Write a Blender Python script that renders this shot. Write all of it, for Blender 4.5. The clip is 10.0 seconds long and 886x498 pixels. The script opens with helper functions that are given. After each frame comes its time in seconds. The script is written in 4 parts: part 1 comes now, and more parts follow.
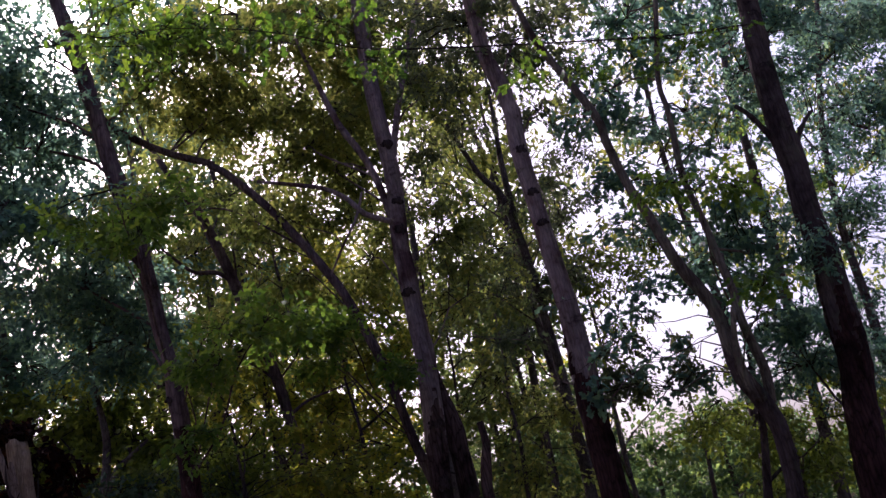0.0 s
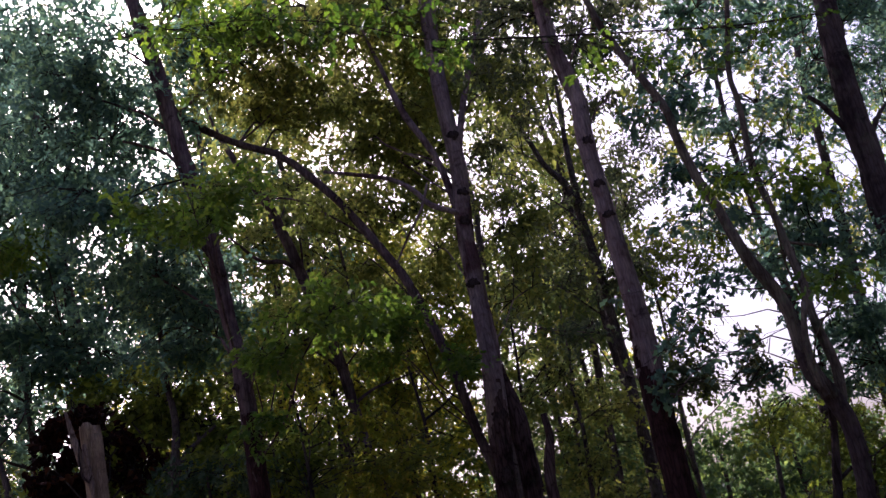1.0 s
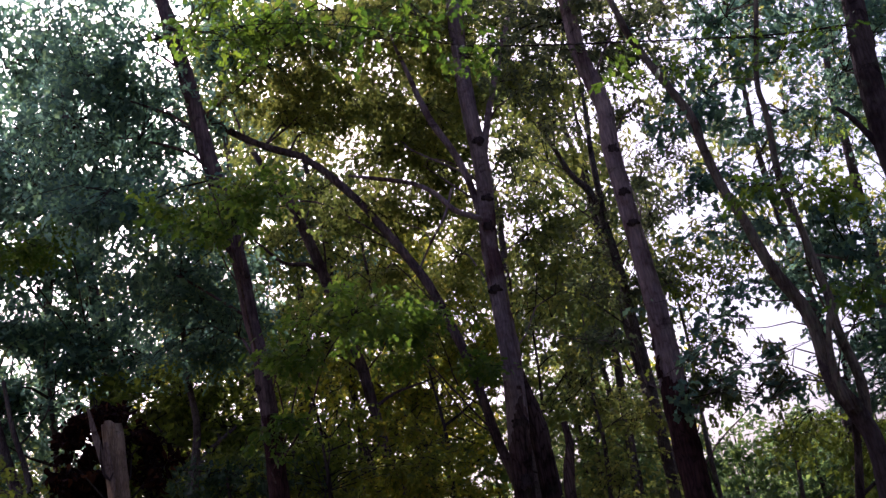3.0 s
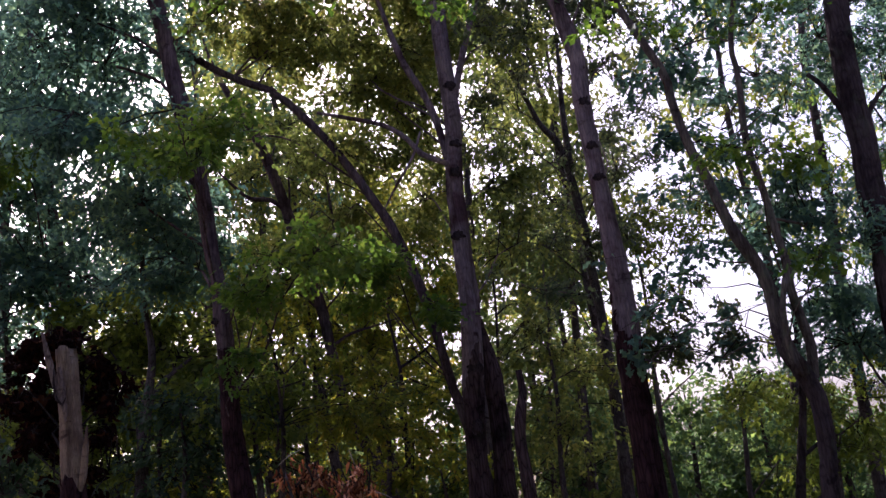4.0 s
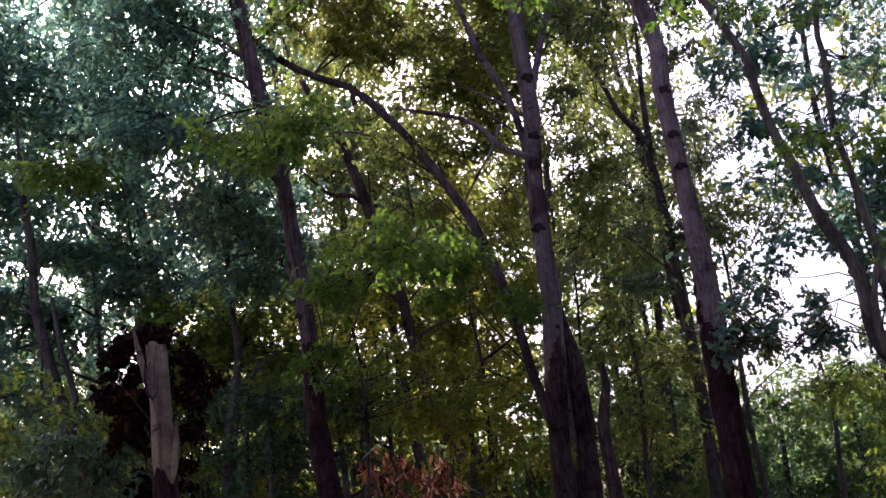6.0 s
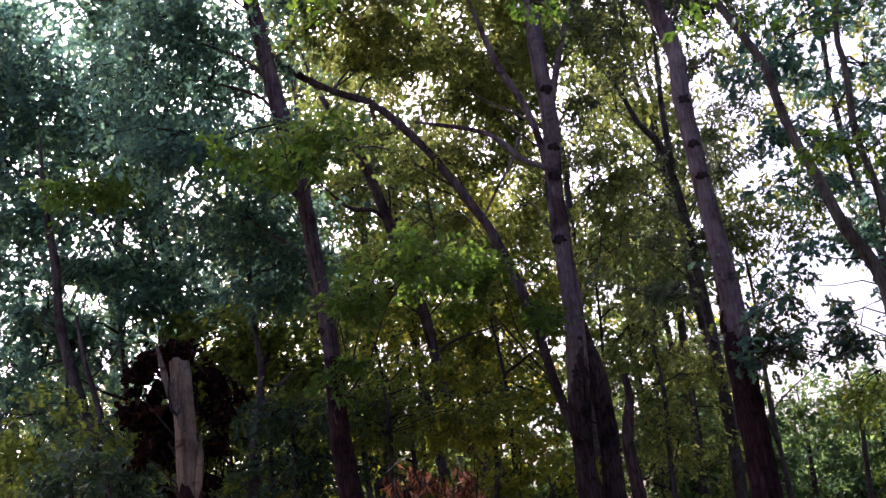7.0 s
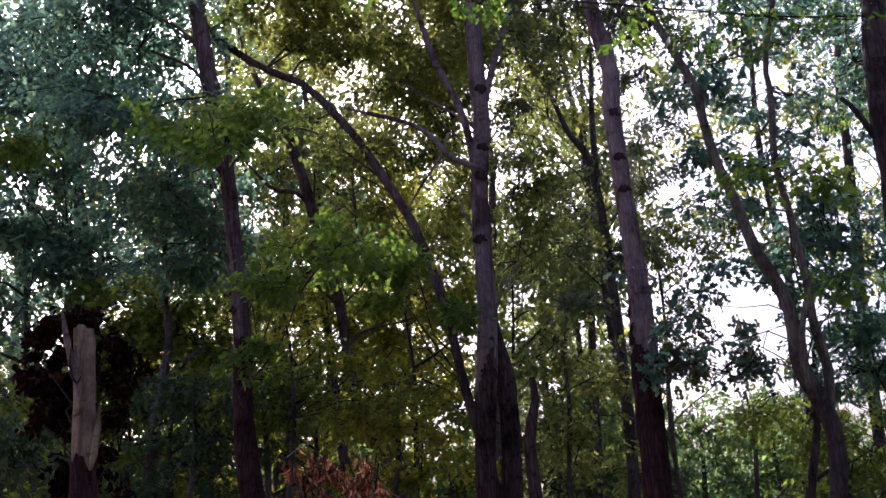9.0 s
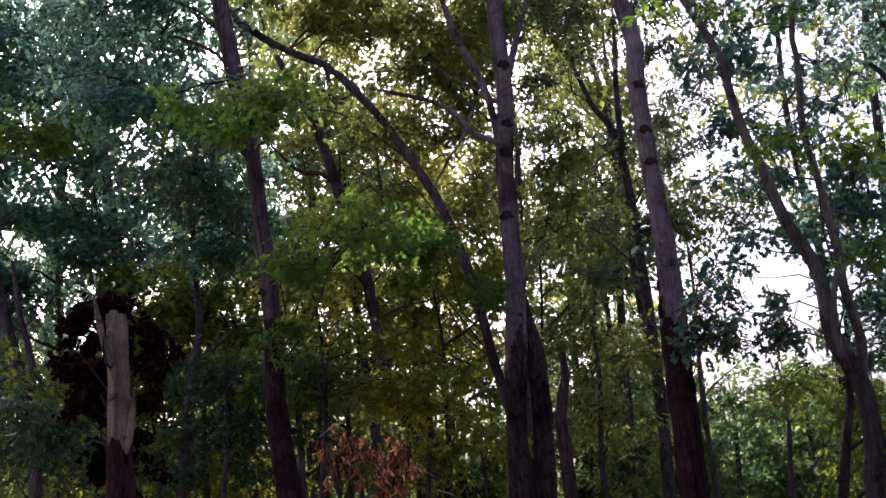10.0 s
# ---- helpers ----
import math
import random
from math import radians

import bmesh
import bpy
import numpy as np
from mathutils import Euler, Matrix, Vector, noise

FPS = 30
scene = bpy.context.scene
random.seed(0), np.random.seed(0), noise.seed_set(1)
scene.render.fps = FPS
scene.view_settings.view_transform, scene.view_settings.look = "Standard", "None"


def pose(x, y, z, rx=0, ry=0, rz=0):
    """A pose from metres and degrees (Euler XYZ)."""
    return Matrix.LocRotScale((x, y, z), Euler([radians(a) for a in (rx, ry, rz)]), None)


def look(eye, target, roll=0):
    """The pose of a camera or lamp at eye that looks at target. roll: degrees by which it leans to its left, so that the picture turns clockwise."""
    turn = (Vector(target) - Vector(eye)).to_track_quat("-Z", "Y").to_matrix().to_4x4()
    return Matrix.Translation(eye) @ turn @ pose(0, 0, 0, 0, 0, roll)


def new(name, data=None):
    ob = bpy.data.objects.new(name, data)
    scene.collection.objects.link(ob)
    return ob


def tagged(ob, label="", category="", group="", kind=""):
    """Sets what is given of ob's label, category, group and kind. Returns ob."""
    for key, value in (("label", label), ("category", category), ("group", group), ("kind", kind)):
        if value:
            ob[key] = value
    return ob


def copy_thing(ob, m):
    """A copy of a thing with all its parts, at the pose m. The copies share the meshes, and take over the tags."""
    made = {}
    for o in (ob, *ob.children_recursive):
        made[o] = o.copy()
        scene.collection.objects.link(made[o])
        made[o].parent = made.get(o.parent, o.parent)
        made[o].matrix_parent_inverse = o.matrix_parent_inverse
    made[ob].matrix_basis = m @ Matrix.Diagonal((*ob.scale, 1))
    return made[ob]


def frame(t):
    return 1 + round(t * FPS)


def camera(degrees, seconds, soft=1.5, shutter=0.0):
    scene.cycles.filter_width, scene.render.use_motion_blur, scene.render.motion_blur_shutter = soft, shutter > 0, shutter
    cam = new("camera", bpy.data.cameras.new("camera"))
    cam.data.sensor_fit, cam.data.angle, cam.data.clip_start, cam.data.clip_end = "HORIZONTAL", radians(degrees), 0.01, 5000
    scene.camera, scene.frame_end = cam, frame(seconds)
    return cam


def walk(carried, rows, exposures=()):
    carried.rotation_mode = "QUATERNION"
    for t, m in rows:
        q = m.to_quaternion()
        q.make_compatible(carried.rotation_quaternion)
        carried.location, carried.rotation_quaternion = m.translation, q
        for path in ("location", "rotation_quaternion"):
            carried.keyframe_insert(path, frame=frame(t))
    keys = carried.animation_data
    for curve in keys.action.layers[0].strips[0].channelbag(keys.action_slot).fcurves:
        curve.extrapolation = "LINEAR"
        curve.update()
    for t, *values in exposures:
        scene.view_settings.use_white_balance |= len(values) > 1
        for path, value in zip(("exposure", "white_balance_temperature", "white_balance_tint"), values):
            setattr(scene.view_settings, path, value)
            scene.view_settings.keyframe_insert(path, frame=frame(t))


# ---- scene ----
cam = camera(46.0, 10.0, soft=1.5)
# A hand-held turn on one spot, 1.6 m above the ground.
walk(cam, [
    (0.0, pose(0, 0, 1.6, 108.88, 12.01, -2.16)),
    (0.2, pose(0, 0, 1.6, 109.24, 11.78, -1.01)),
    (0.5, pose(0, 0, 1.6, 108.70, 10.88, -0.26)),
    (0.7, pose(0, 0, 1.6, 108.81, 10.57, 0.26)),
    (1.0, pose(0, 0, 1.6, 109.02, 10.42, 1.12)),
    (1.5, pose(0, 0, 1.6, 109.10, 10.39, 0.88)),
    (2.0, pose(0, 0, 1.6, 109.25, 10.43, 1.61)),
    (2.2, pose(0, 0, 1.6, 109.52, 10.31, 1.38)),
    (3.3, pose(0, 0, 1.6, 109.45, 8.62, 2.18)),
    (3.5, pose(0, 0, 1.6, 109.32, 8.38, 2.16)),
    (3.7, pose(0, 0, 1.6, 107.06, 7.27, 1.33)),
    (3.9, pose(0, 0, 1.6, 105.33, 6.59, -1.57)),
    (4.0, pose(0, 0, 1.6, 106.02, 6.54, -0.92)),
    (4.2, pose(0, 0, 1.6, 106.21, 7.26, 1.12)),
    (4.5, pose(0, 0, 1.6, 105.28, 7.15, 1.37)),
    (4.7, pose(0, 0, 1.6, 105.32, 6.86, 1.50)),
    (5.0, pose(0, 0, 1.6, 105.62, 7.23, 1.07)),
    (5.2, pose(0, 0, 1.6, 106.15, 7.10, 1.20)),
    (5.5, pose(0, 0, 1.6, 106.23, 6.60, 2.20)),
    (5.7, pose(0, 0, 1.6, 106.10, 6.09, 2.78)),
    (6.8, pose(0, 0, 1.6, 106.50, 7.09, 5.44)),
    (7.0, pose(0, 0, 1.6, 107.00, 6.51, 4.89)),
    (7.2, pose(0, 0, 1.6, 106.46, 6.31, 3.97)),
    (7.5, pose(0, 0, 1.6, 106.44, 6.09, 3.40)),
    (7.8, pose(0, 0, 1.6, 106.52, 4.96, 3.12)),
    (8.0, pose(0, 0, 1.6, 106.37, 4.15, 2.49)),
    (8.2, pose(0, 0, 1.6, 106.72, 3.22, 0.47)),
    (8.5, pose(0, 0, 1.6, 106.14, 4.44, -0.93)),
    (8.7, pose(0, 0, 1.6, 105.79, 3.40, -1.25)),
    (9.0, pose(0, 0, 1.6, 106.14, 2.91, -0.76)),
    (9.2, pose(0, 0, 1.6, 105.74, 2.42, -0.76)),
    (9.5, pose(0, 0, 1.6, 105.85, 2.53, -0.26)),
    (9.8, pose(0, 0, 1.6, 105.96, 3.86, 0.52)),
    (10.0, pose(0, 0, 1.6, 105.03, 3.86, 1.04)),
], exposures=[(0.0, 0.84, 5630, 39), (3.5, 1.0, 5580, 38), (4.5, 1.3, 5500, 36), (5.0, 1.48, 5500, 36), (10.0, 1.52, 5500, 36)])

# ---- world and sun ----
SUN_FROM = Vector((-0.38, 0.72, 0.68)).normalized()
world = bpy.data.worlds.new("sky")
scene.world = world
world.use_nodes = True
wn = world.node_tree
sky = wn.nodes.new("ShaderNodeTexSky")
sky.sky_type = "NISHITA"
sky.sun_disc = False
sky.sun_elevation = math.asin(SUN_FROM.z)
sky.sun_rotation = math.atan2(SUN_FROM.x, SUN_FROM.y)
sky.dust_density = 9.0
sky.air_density = 1.0
sky.ozone_density = 0.6
wn.nodes["Background"].inputs["Strength"].default_value = 0.15
wn.links.new(sky.outputs[0], wn.nodes["Background"].inputs["Color"])
sun = new("sun", bpy.data.lights.new("sun", "SUN"))
sun.data.energy = 4.0
sun.data.angle = radians(0.53)
sun.data.color = (1.0, 0.93, 0.82)
sun.matrix_world = look(SUN_FROM * 60, (0, 0, 0))


# ---- materials ----
def material(name):
    m = bpy.data.materials.new(name)
    m.use_nodes = True
    t = m.node_tree
    return m, t, t.nodes["Principled BSDF"], t.nodes["Material Output"]


def node(t, kind, **values):
    n = t.nodes.new(kind)
    for key, value in values.items():
        n.inputs[key.replace("_", " ")].default_value = value
    return n


def ramp(t, source, stops):
    n = t.nodes.new("ShaderNodeValToRGB")
    e = n.color_ramp.elements
    while len(e) < len(stops):
        e.new(0.5)
    for item, (place, colour) in zip(e, stops):
        item.position, item.color = place, (*colour, 1)
    t.links.new(source, n.inputs[0])
    return n.outputs[0]


def mixed(t, fac, a, b, how="MIX"):
    n = t.nodes.new("ShaderNodeMix")
    n.data_type, n.blend_type = "RGBA", how
    for socket, value in ((n.inputs["Factor"], fac), (n.inputs["A"], a), (n.inputs["B"], b)):
        if hasattr(value, "is_linked"):
            t.links.new(value, socket)
        elif isinstance(value, tuple):
            socket.default_value = (*value, 1)
        else:
            socket.default_value = value
    return n.outputs["Result"]


def leaf_material(name, stops, glow, share=0.45, rough=0.55, gloss=0.25, single=False):
    """Leaf blade: a waxy face that lets part of the light through."""
    m, t, b, out = material(name)
    geo = t.nodes.new("ShaderNodeNewGeometry")
    pos = t.nodes.new("ShaderNodeTexCoord")
    big = node(t, "ShaderNodeTexNoise", Scale=0.7, Detail=2.0)
    t.links.new(pos.outputs["Object"], big.inputs["Vector"])
    chance = t.nodes.new("ShaderNodeObjectInfo").outputs["Random"] if single else geo.outputs["Random Per Island"]
    colour = ramp(t, chance, stops)
    patch = ramp(t, big.outputs["Fac"], [(0.35, (0.75, 0.8, 0.75)), (0.65, (1.25, 1.15, 1.0))])
    colour = mixed(t, 1.0, colour, patch, "MULTIPLY")
    t.links.new(colour, b.inputs["Base Color"])
    b.inputs["Roughness"].default_value = rough
    b.inputs["Specular IOR Level"].default_value = gloss
    trans = t.nodes.new("ShaderNodeBsdfTranslucent")
    t.links.new(mixed(t, 1.0, colour, glow, "MULTIPLY"), trans.inputs["Color"])
    mix = node(t, "ShaderNodeMixShader", Fac=share)
    t.links.new(b.outputs[0], mix.inputs[1])
    t.links.new(trans.outputs[0], mix.inputs[2])
    t.links.new(mix.outputs[0], out.inputs["Surface"])
    return m


def bark_material(name, dark, light, scale=1.0, moss=0.0, smooth=0.0, blotch=(0.5, 0.45, 0.47)):
    m, t, b, out = material(name)
    pos = t.nodes.new("ShaderNodeTexCoord")
    stretch = t.nodes.new("ShaderNodeMapping")
    stretch.inputs["Scale"].default_value = (17 * scale, 17 * scale, 2.8 * scale)
    t.links.new(pos.outputs["Object"], stretch.inputs["Vector"])
    ridges = node(t, "ShaderNodeTexVoronoi", Scale=1.6)
    ridges.feature = "DISTANCE_TO_EDGE"
    warp = node(t, "ShaderNodeTexNoise", Scale=1.0, Detail=5.0)
    t.links.new(stretch.outputs[0], warp.inputs["Vector"])
    t.links.new(mixed(t, 0.35, stretch.outputs[0], warp.outputs["Color"], "ADD"), ridges.inputs["Vector"])
    patches = node(t, "ShaderNodeTexNoise", Scale=2.3, Detail=4.0, Roughness=0.6)
    t.links.new(pos.outputs["Object"], patches.inputs["Vector"])
    grain = ramp(t, ridges.outputs["Distance"], [(0.0, dark), (0.05, tuple(0.45 * a + 0.55 * b for a, b in zip(dark, light))), (0.35, light)])
    if smooth:
        grain = mixed(t, smooth, grain, tuple(0.9 * v for v in light))
    tone = ramp(t, patches.outputs["Fac"], [(0.36, blotch), (0.48, (0.92, 0.9, 0.92)), (0.58, (1.05, 1.05, 1.05)), (0.72, (1.5, 1.5, 1.46))])
    colour = mixed(t, 1.0, grain, tone, "MULTIPLY")
    # long streaks down the stem and a few dark cross patches
    streak = t.nodes.new("ShaderNodeMapping")
    streak.inputs["Scale"].default_value = (9.0, 9.0, 0.8)
    t.links.new(pos.outputs["Object"], streak.inputs["Vector"])
    lines = node(t, "ShaderNodeTexNoise", Scale=1.6, Detail=5.0, Roughness=0.65)
    t.links.new(streak.outputs[0], lines.inputs["Vector"])
    colour = mixed(t, 1.0, colour, ramp(t, lines.outputs["Fac"], [(0.34, (0.5, 0.46, 0.47)), (0.5, (1, 1, 1)), (0.7, (1.3, 1.28, 1.24))]), "MULTIPLY")
    cross = t.nodes.new("ShaderNodeMapping")
    cross.inputs["Scale"].default_value = (2.2, 2.2, 3.4)
    t.links.new(pos.outputs["Object"], cross.inputs["Vector"])
    marks = node(t, "ShaderNodeTexNoise", Scale=1.2, Detail=4.0, Roughness=0.75, Distortion=0.6)
    t.links.new(cross.outputs[0], marks.inputs["Vector"])
    colour = mixed(t, 1.0, colour, ramp(t, marks.outputs["Fac"], [(0.33, (0.4, 0.36, 0.38)), (0.42, (1, 1, 1)), (0.75, (1.1, 1.1, 1.1))]), "MULTIPLY")
    if moss:
        spots = node(t, "ShaderNodeTexNoise", Scale=6.0, Detail=5.0)
        t.links.new(pos.outputs["Object"], spots.inputs["Vector"])
        where = ramp(t, spots.outputs["Fac"], [(0.55, (0, 0, 0)), (0.7, (moss, moss, moss))])
        colour = mixed(t, where, colour, (0.10, 0.12, 0.07))
    t.links.new(colour, b.inputs["Base Color"])
    b.inputs["Roughness"].default_value = 0.9
    b.inputs["Specular IOR Level"].default_value = 0.06
    bump = node(t, "ShaderNodeBump", Strength=0.75 - 0.35 * smooth, Distance=0.03)
    t.links.new(ridges.outputs["Distance"], bump.inputs["Height"])
    t.links.new(bump.outputs[0], b.inputs["Normal"])
    return m


LEAF = leaf_material("oak_leaf", [(0.0, (0.034, 0.062, 0.022)), (0.5, (0.060, 0.102, 0.029)), (0.9, (0.098, 0.142, 0.034)), (1.0, (0.145, 0.165, 0.036))], (3.25, 3.25, 1.8), 0.66)
# bluer than the oak leaf: a cool lens haze is put into this colour
LEAF_COOL = leaf_material("blue_green_leaf", [(0.0, (0.029, 0.056, 0.047)), (0.5, (0.044, 0.080, 0.062)), (0.85, (0.068, 0.120, 0.070)), (1.0, (0.102, 0.156, 0.074))], (2.95, 3.05, 3.05), 0.66)
LEAF_WARM = leaf_material("yellowing_leaf", [(0.0, (0.060, 0.086, 0.022)), (0.5, (0.094, 0.116, 0.026)), (0.85, (0.122, 0.132, 0.030)), (1.0, (0.150, 0.130, 0.036))], (3.4, 3.05, 1.1), 0.66)
LEAF_OLIVE = leaf_material("dull_olive_leaf", [(0.0, (0.054, 0.070, 0.031)), (0.5, (0.084, 0.098, 0.038)), (0.9, (0.104, 0.116, 0.043)), (1.0, (0.135, 0.128, 0.050))], (2.95, 2.95, 1.5), 0.66)
LEAF_CLEAR = leaf_material("clearing_leaf", [(0.0, (0.040, 0.072, 0.040)), (0.6, (0.064, 0.104, 0.050)), (1.0, (0.12, 0.16, 0.05))], (2.2, 2.3, 1.6), 0.6)
LEAF_DARK = leaf_material("shade_leaf", [(0.0, (0.047, 0.062, 0.020)), (0.6, (0.074, 0.094, 0.026)), (1.0, (0.104, 0.120, 0.031))], (2.95, 3.1, 1.25), 0.6)
LEAF_BRIGHT = leaf_material("sunlit_leaf", [(0.0, (0.034, 0.062, 0.018)), (0.6, (0.056, 0.092, 0.020)), (1.0, (0.11, 0.155, 0.024))], (1.9, 2.2, 0.8), 0.45)
LEAF_SINGLE = leaf_material("sunlit_single_leaf", [(0.0, (0.034, 0.062, 0.018)), (0.6, (0.056, 0.092, 0.020)), (1.0, (0.11, 0.155, 0.024))], (1.9, 2.2, 0.8), 0.45, single=True)
# greyed and less translucent: backlit silhouette darkness is put into this leaf
LEAF_DUSK = leaf_material("grey_green_leaf", [(0.0, (0.036, 0.050, 0.032)), (0.6, (0.052, 0.068, 0.040)), (1.0, (0.085, 0.098, 0.050))], (2.5, 2.45, 1.75), 0.52)
# deep green: the shade on two saplings is put into the leaf colour
LEAF_SHADED = leaf_material("shade_toned_green_leaf", [(0.0, (0.024, 0.044, 0.026)), (0.6, (0.036, 0.062, 0.036)), (1.0, (0.06, 0.09, 0.045))], (1.8, 2.0, 1.4), 0.4)
LEAF_MID = leaf_material("fresh_green_leaf", [(0.0, (0.04, 0.075, 0.018)), (0.6, (0.065, 0.105, 0.022)), (1.0, (0.10, 0.13, 0.028))], (2.4, 2.6, 1.1), 0.5)
LEAF_FAR = leaf_material("woodland_leaf", [(0.0, (0.045, 0.070, 0.035)), (0.6, (0.07, 0.10, 0.045)), (1.0, (0.12, 0.14, 0.05))], (2.4, 2.4, 1.6), 0.66)
# rust-red leaves; raised tones and the pale end paint in sun that misses them
LEAF_DEAD = leaf_material("withered_leaf", [(0.0, (0.06, 0.02, 0.012)), (0.5, (0.27, 0.095, 0.042)), (0.85, (0.52, 0.23, 0.11)), (1.0, (0.75, 0.5, 0.36))], (1.9, 1.5, 1.1), 0.5, 0.7)
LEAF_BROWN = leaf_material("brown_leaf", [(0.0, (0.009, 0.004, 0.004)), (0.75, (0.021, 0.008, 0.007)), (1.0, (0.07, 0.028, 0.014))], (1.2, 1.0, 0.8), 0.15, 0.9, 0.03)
BARK = bark_material("grey_brown_bark", (0.026, 0.0165, 0.017), (0.118, 0.078, 0.078), 1.0, 0.2, 0.3)
BARK_PALE = bark_material("smooth_grey_bark", (0.046, 0.031, 0.031), (0.205, 0.148, 0.146), 1.1, 0.12, 0.42, (0.42, 0.3, 0.33))
BARK_DARK = bark_material("dark_bark", (0.022, 0.016, 0.016), (0.064, 0.045, 0.045), 1.2, 0.2, 0.25)
# rough bark, toned so dark that it also holds the shade on low trunks
BARK_ROUGH = bark_material("furrowed_bark_with_shade", (0.010, 0.005, 0.005), (0.042, 0.019, 0.019), 0.9, 0.0, 0.0, (0.4, 0.36, 0.38))
BARK_MOSS = bark_material("mossy_grey_bark", (0.030, 0.023, 0.019), (0.125, 0.100, 0.080), 1.1, 0.5, 0.3, (0.45, 0.38, 0.38))
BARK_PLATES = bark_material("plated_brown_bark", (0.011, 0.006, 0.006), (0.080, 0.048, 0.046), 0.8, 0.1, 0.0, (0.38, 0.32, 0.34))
BARK_THIN = bark_material("young_bark", (0.032, 0.025, 0.024), (0.118, 0.09, 0.084), 2.0, 0.3)
TWIG = bark_material("twig_bark", (0.02, 0.016, 0.014), (0.055, 0.044, 0.038), 3.0)
SCAR = bark_material("dark_scar", (0.014, 0.009, 0.009), (0.05, 0.034, 0.033), 2.0)
DEADWOOD = bark_material("bare_dead_wood", (0.09, 0.058, 0.04), (0.25, 0.175, 0.12), 2.4, 0.0, 0.4)
WEATHERED = bark_material("weathered_slab", (0.08, 0.055, 0.045), (0.21, 0.15, 0.125), 2.4)
PALE_TWIG = bark_material("bleached_twig", (0.26, 0.21, 0.17), (0.46, 0.39, 0.33), 2.0)


# ---- mesh helpers ----
def mesh_of(name, verts, faces, mat):
    me = bpy.data.meshes.new(name)
    me.from_pydata([tuple(v) for v in verts], [], faces)
    me.materials.append(mat)
    return me


def part(name, me, parent, label="", kind=""):
    ob = new(name, me)
    ob.parent = parent
    return tagged(ob, label=label, kind=kind)


def thing(name, place, label, category, group="", kind=""):
    ob = new(name)
    ob.location = place
    ob.empty_display_size = 0.3
    return tagged(ob, label, category, group, kind)


def glide(points, step):
    """Points (x, y, z, r) along a smooth line through the given ones."""
    p = [np.array(q, float) for q in points]
    p = [2 * p[0] - p[1]] + p + [2 * p[-1] - p[-2]]
    out = []
    for i in range(1, len(p) - 2):
        a, b, c, d = p[i - 1:i + 3]
        n = max(1, int(np.linalg.norm((c - b)[:3]) / step))
        for k in range(n):
            s = k / n
            q = 0.5 * (2 * b + (c - a) * s + (2 * a - 5 * b + 4 * c - d) * s * s + (3 * b - a - 3 * c + d) * s ** 3)
            q[3] = b[3] + (c[3] - b[3]) * s
            out.append(q)
    out.append(p[-2])
    return out


def tube(store, points, sides, rough=0.0, cap=True):
    """Adds a round limb through points (x, y, z, r) to store = (verts, faces)."""
    verts, faces = store
    first = len(verts)
    q = np.array(points)
    way = np.gradient(q[:, :3], axis=0)
    way /= np.linalg.norm(way, axis=1, keepdims=True) + 1e-9
    for i, (x, y, z, r) in enumerate(q):
        w = Vector(way[i])
        u = w.cross(Vector((0.31, 0.87, 0.13))).normalized()
        v = w.cross(u)
        for k in range(sides):
            a = 2 * math.pi * k / sides
            d = u * math.cos(a) + v * math.sin(a)
            rr = r
            if rough:
                spot = Vector((x, y, z)) + d * r
                rr = r * (1 + rough * (noise.noise(Vector((spot.x * 3, spot.y * 3, spot.z * 1.3))) + 0.6 * noise.noise(spot * 9)))
            verts.append(Vector((x, y, z)) + d * rr)
    for i in range(len(q) - 1):
        for k in range(sides):
            a, b = first + i * sides + k, first + i * sides + (k + 1) % sides
            faces.append((a, b, b + sides, a + sides))
    if cap:
        faces.append(tuple(range(first + (len(q) - 1) * sides, first + len(q) * sides)))


def limb_mesh(name, points, sides, mat, step=0.15, rough=0.0):
    store = ([], [])
    tube(store, glide(points, step), sides, rough)
    me = mesh_of(name, store[0], store[1], mat)
    me.shade_smooth()
    return me


def blade(outline, fold=0.22, droop=0.25):
    """A leaf blade from half its outline (along, across), base to tip, with a folded midrib."""
    pts = [(0.0, 0.0)] + outline + [(1.0, 0.0)]
    left = [(x, y) for x, y in pts]
    right = [(x, -y) for x, y in pts[1:-1]]
    ring = left + right[::-1]
    verts = [(0.5, 0.0, -droop * 0.25)] + [(x, y, fold * abs(y) - droop * x * x) for x, y in ring]
    n = len(ring)
    return np.array(verts), [(0, 1 + i, 1 + (i + 1) % n) for i in range(n)]


OAK = blade([(0.20, 0.08), (0.34, 0.25), (0.48, 0.12), (0.70, 0.29), (0.85, 0.10)])
SMALL = (np.array([(0, 0, 0), (0.55, 0.30, 0.06), (1, 0, -0.2), (0.45, -0.30, 0.06)], float), [(0, 1, 2), (0, 2, 3)])
HEX = (np.array([(0, 0, 0), (0.30, 0.25, 0.03), (0.70, 0.25, -0.07), (1, 0, -0.25), (0.70, -0.25, -0.07), (0.30, -0.25, 0.03)], float), [(0, 2, 1), (0, 3, 2), (0, 4, 3), (0, 5, 4)])
LOBED = blade([(0.28, 0.27), (0.50, 0.10), (0.73, 0.27)])
CURLED = blade([(0.25, 0.24), (0.6, 0.28), (0.85, 0.13)], 0.8, 0.5)
STRIP = blade([(0.2, 0.12), (0.5, 0.18), (0.8, 0.09)], 1.1, 0.7)


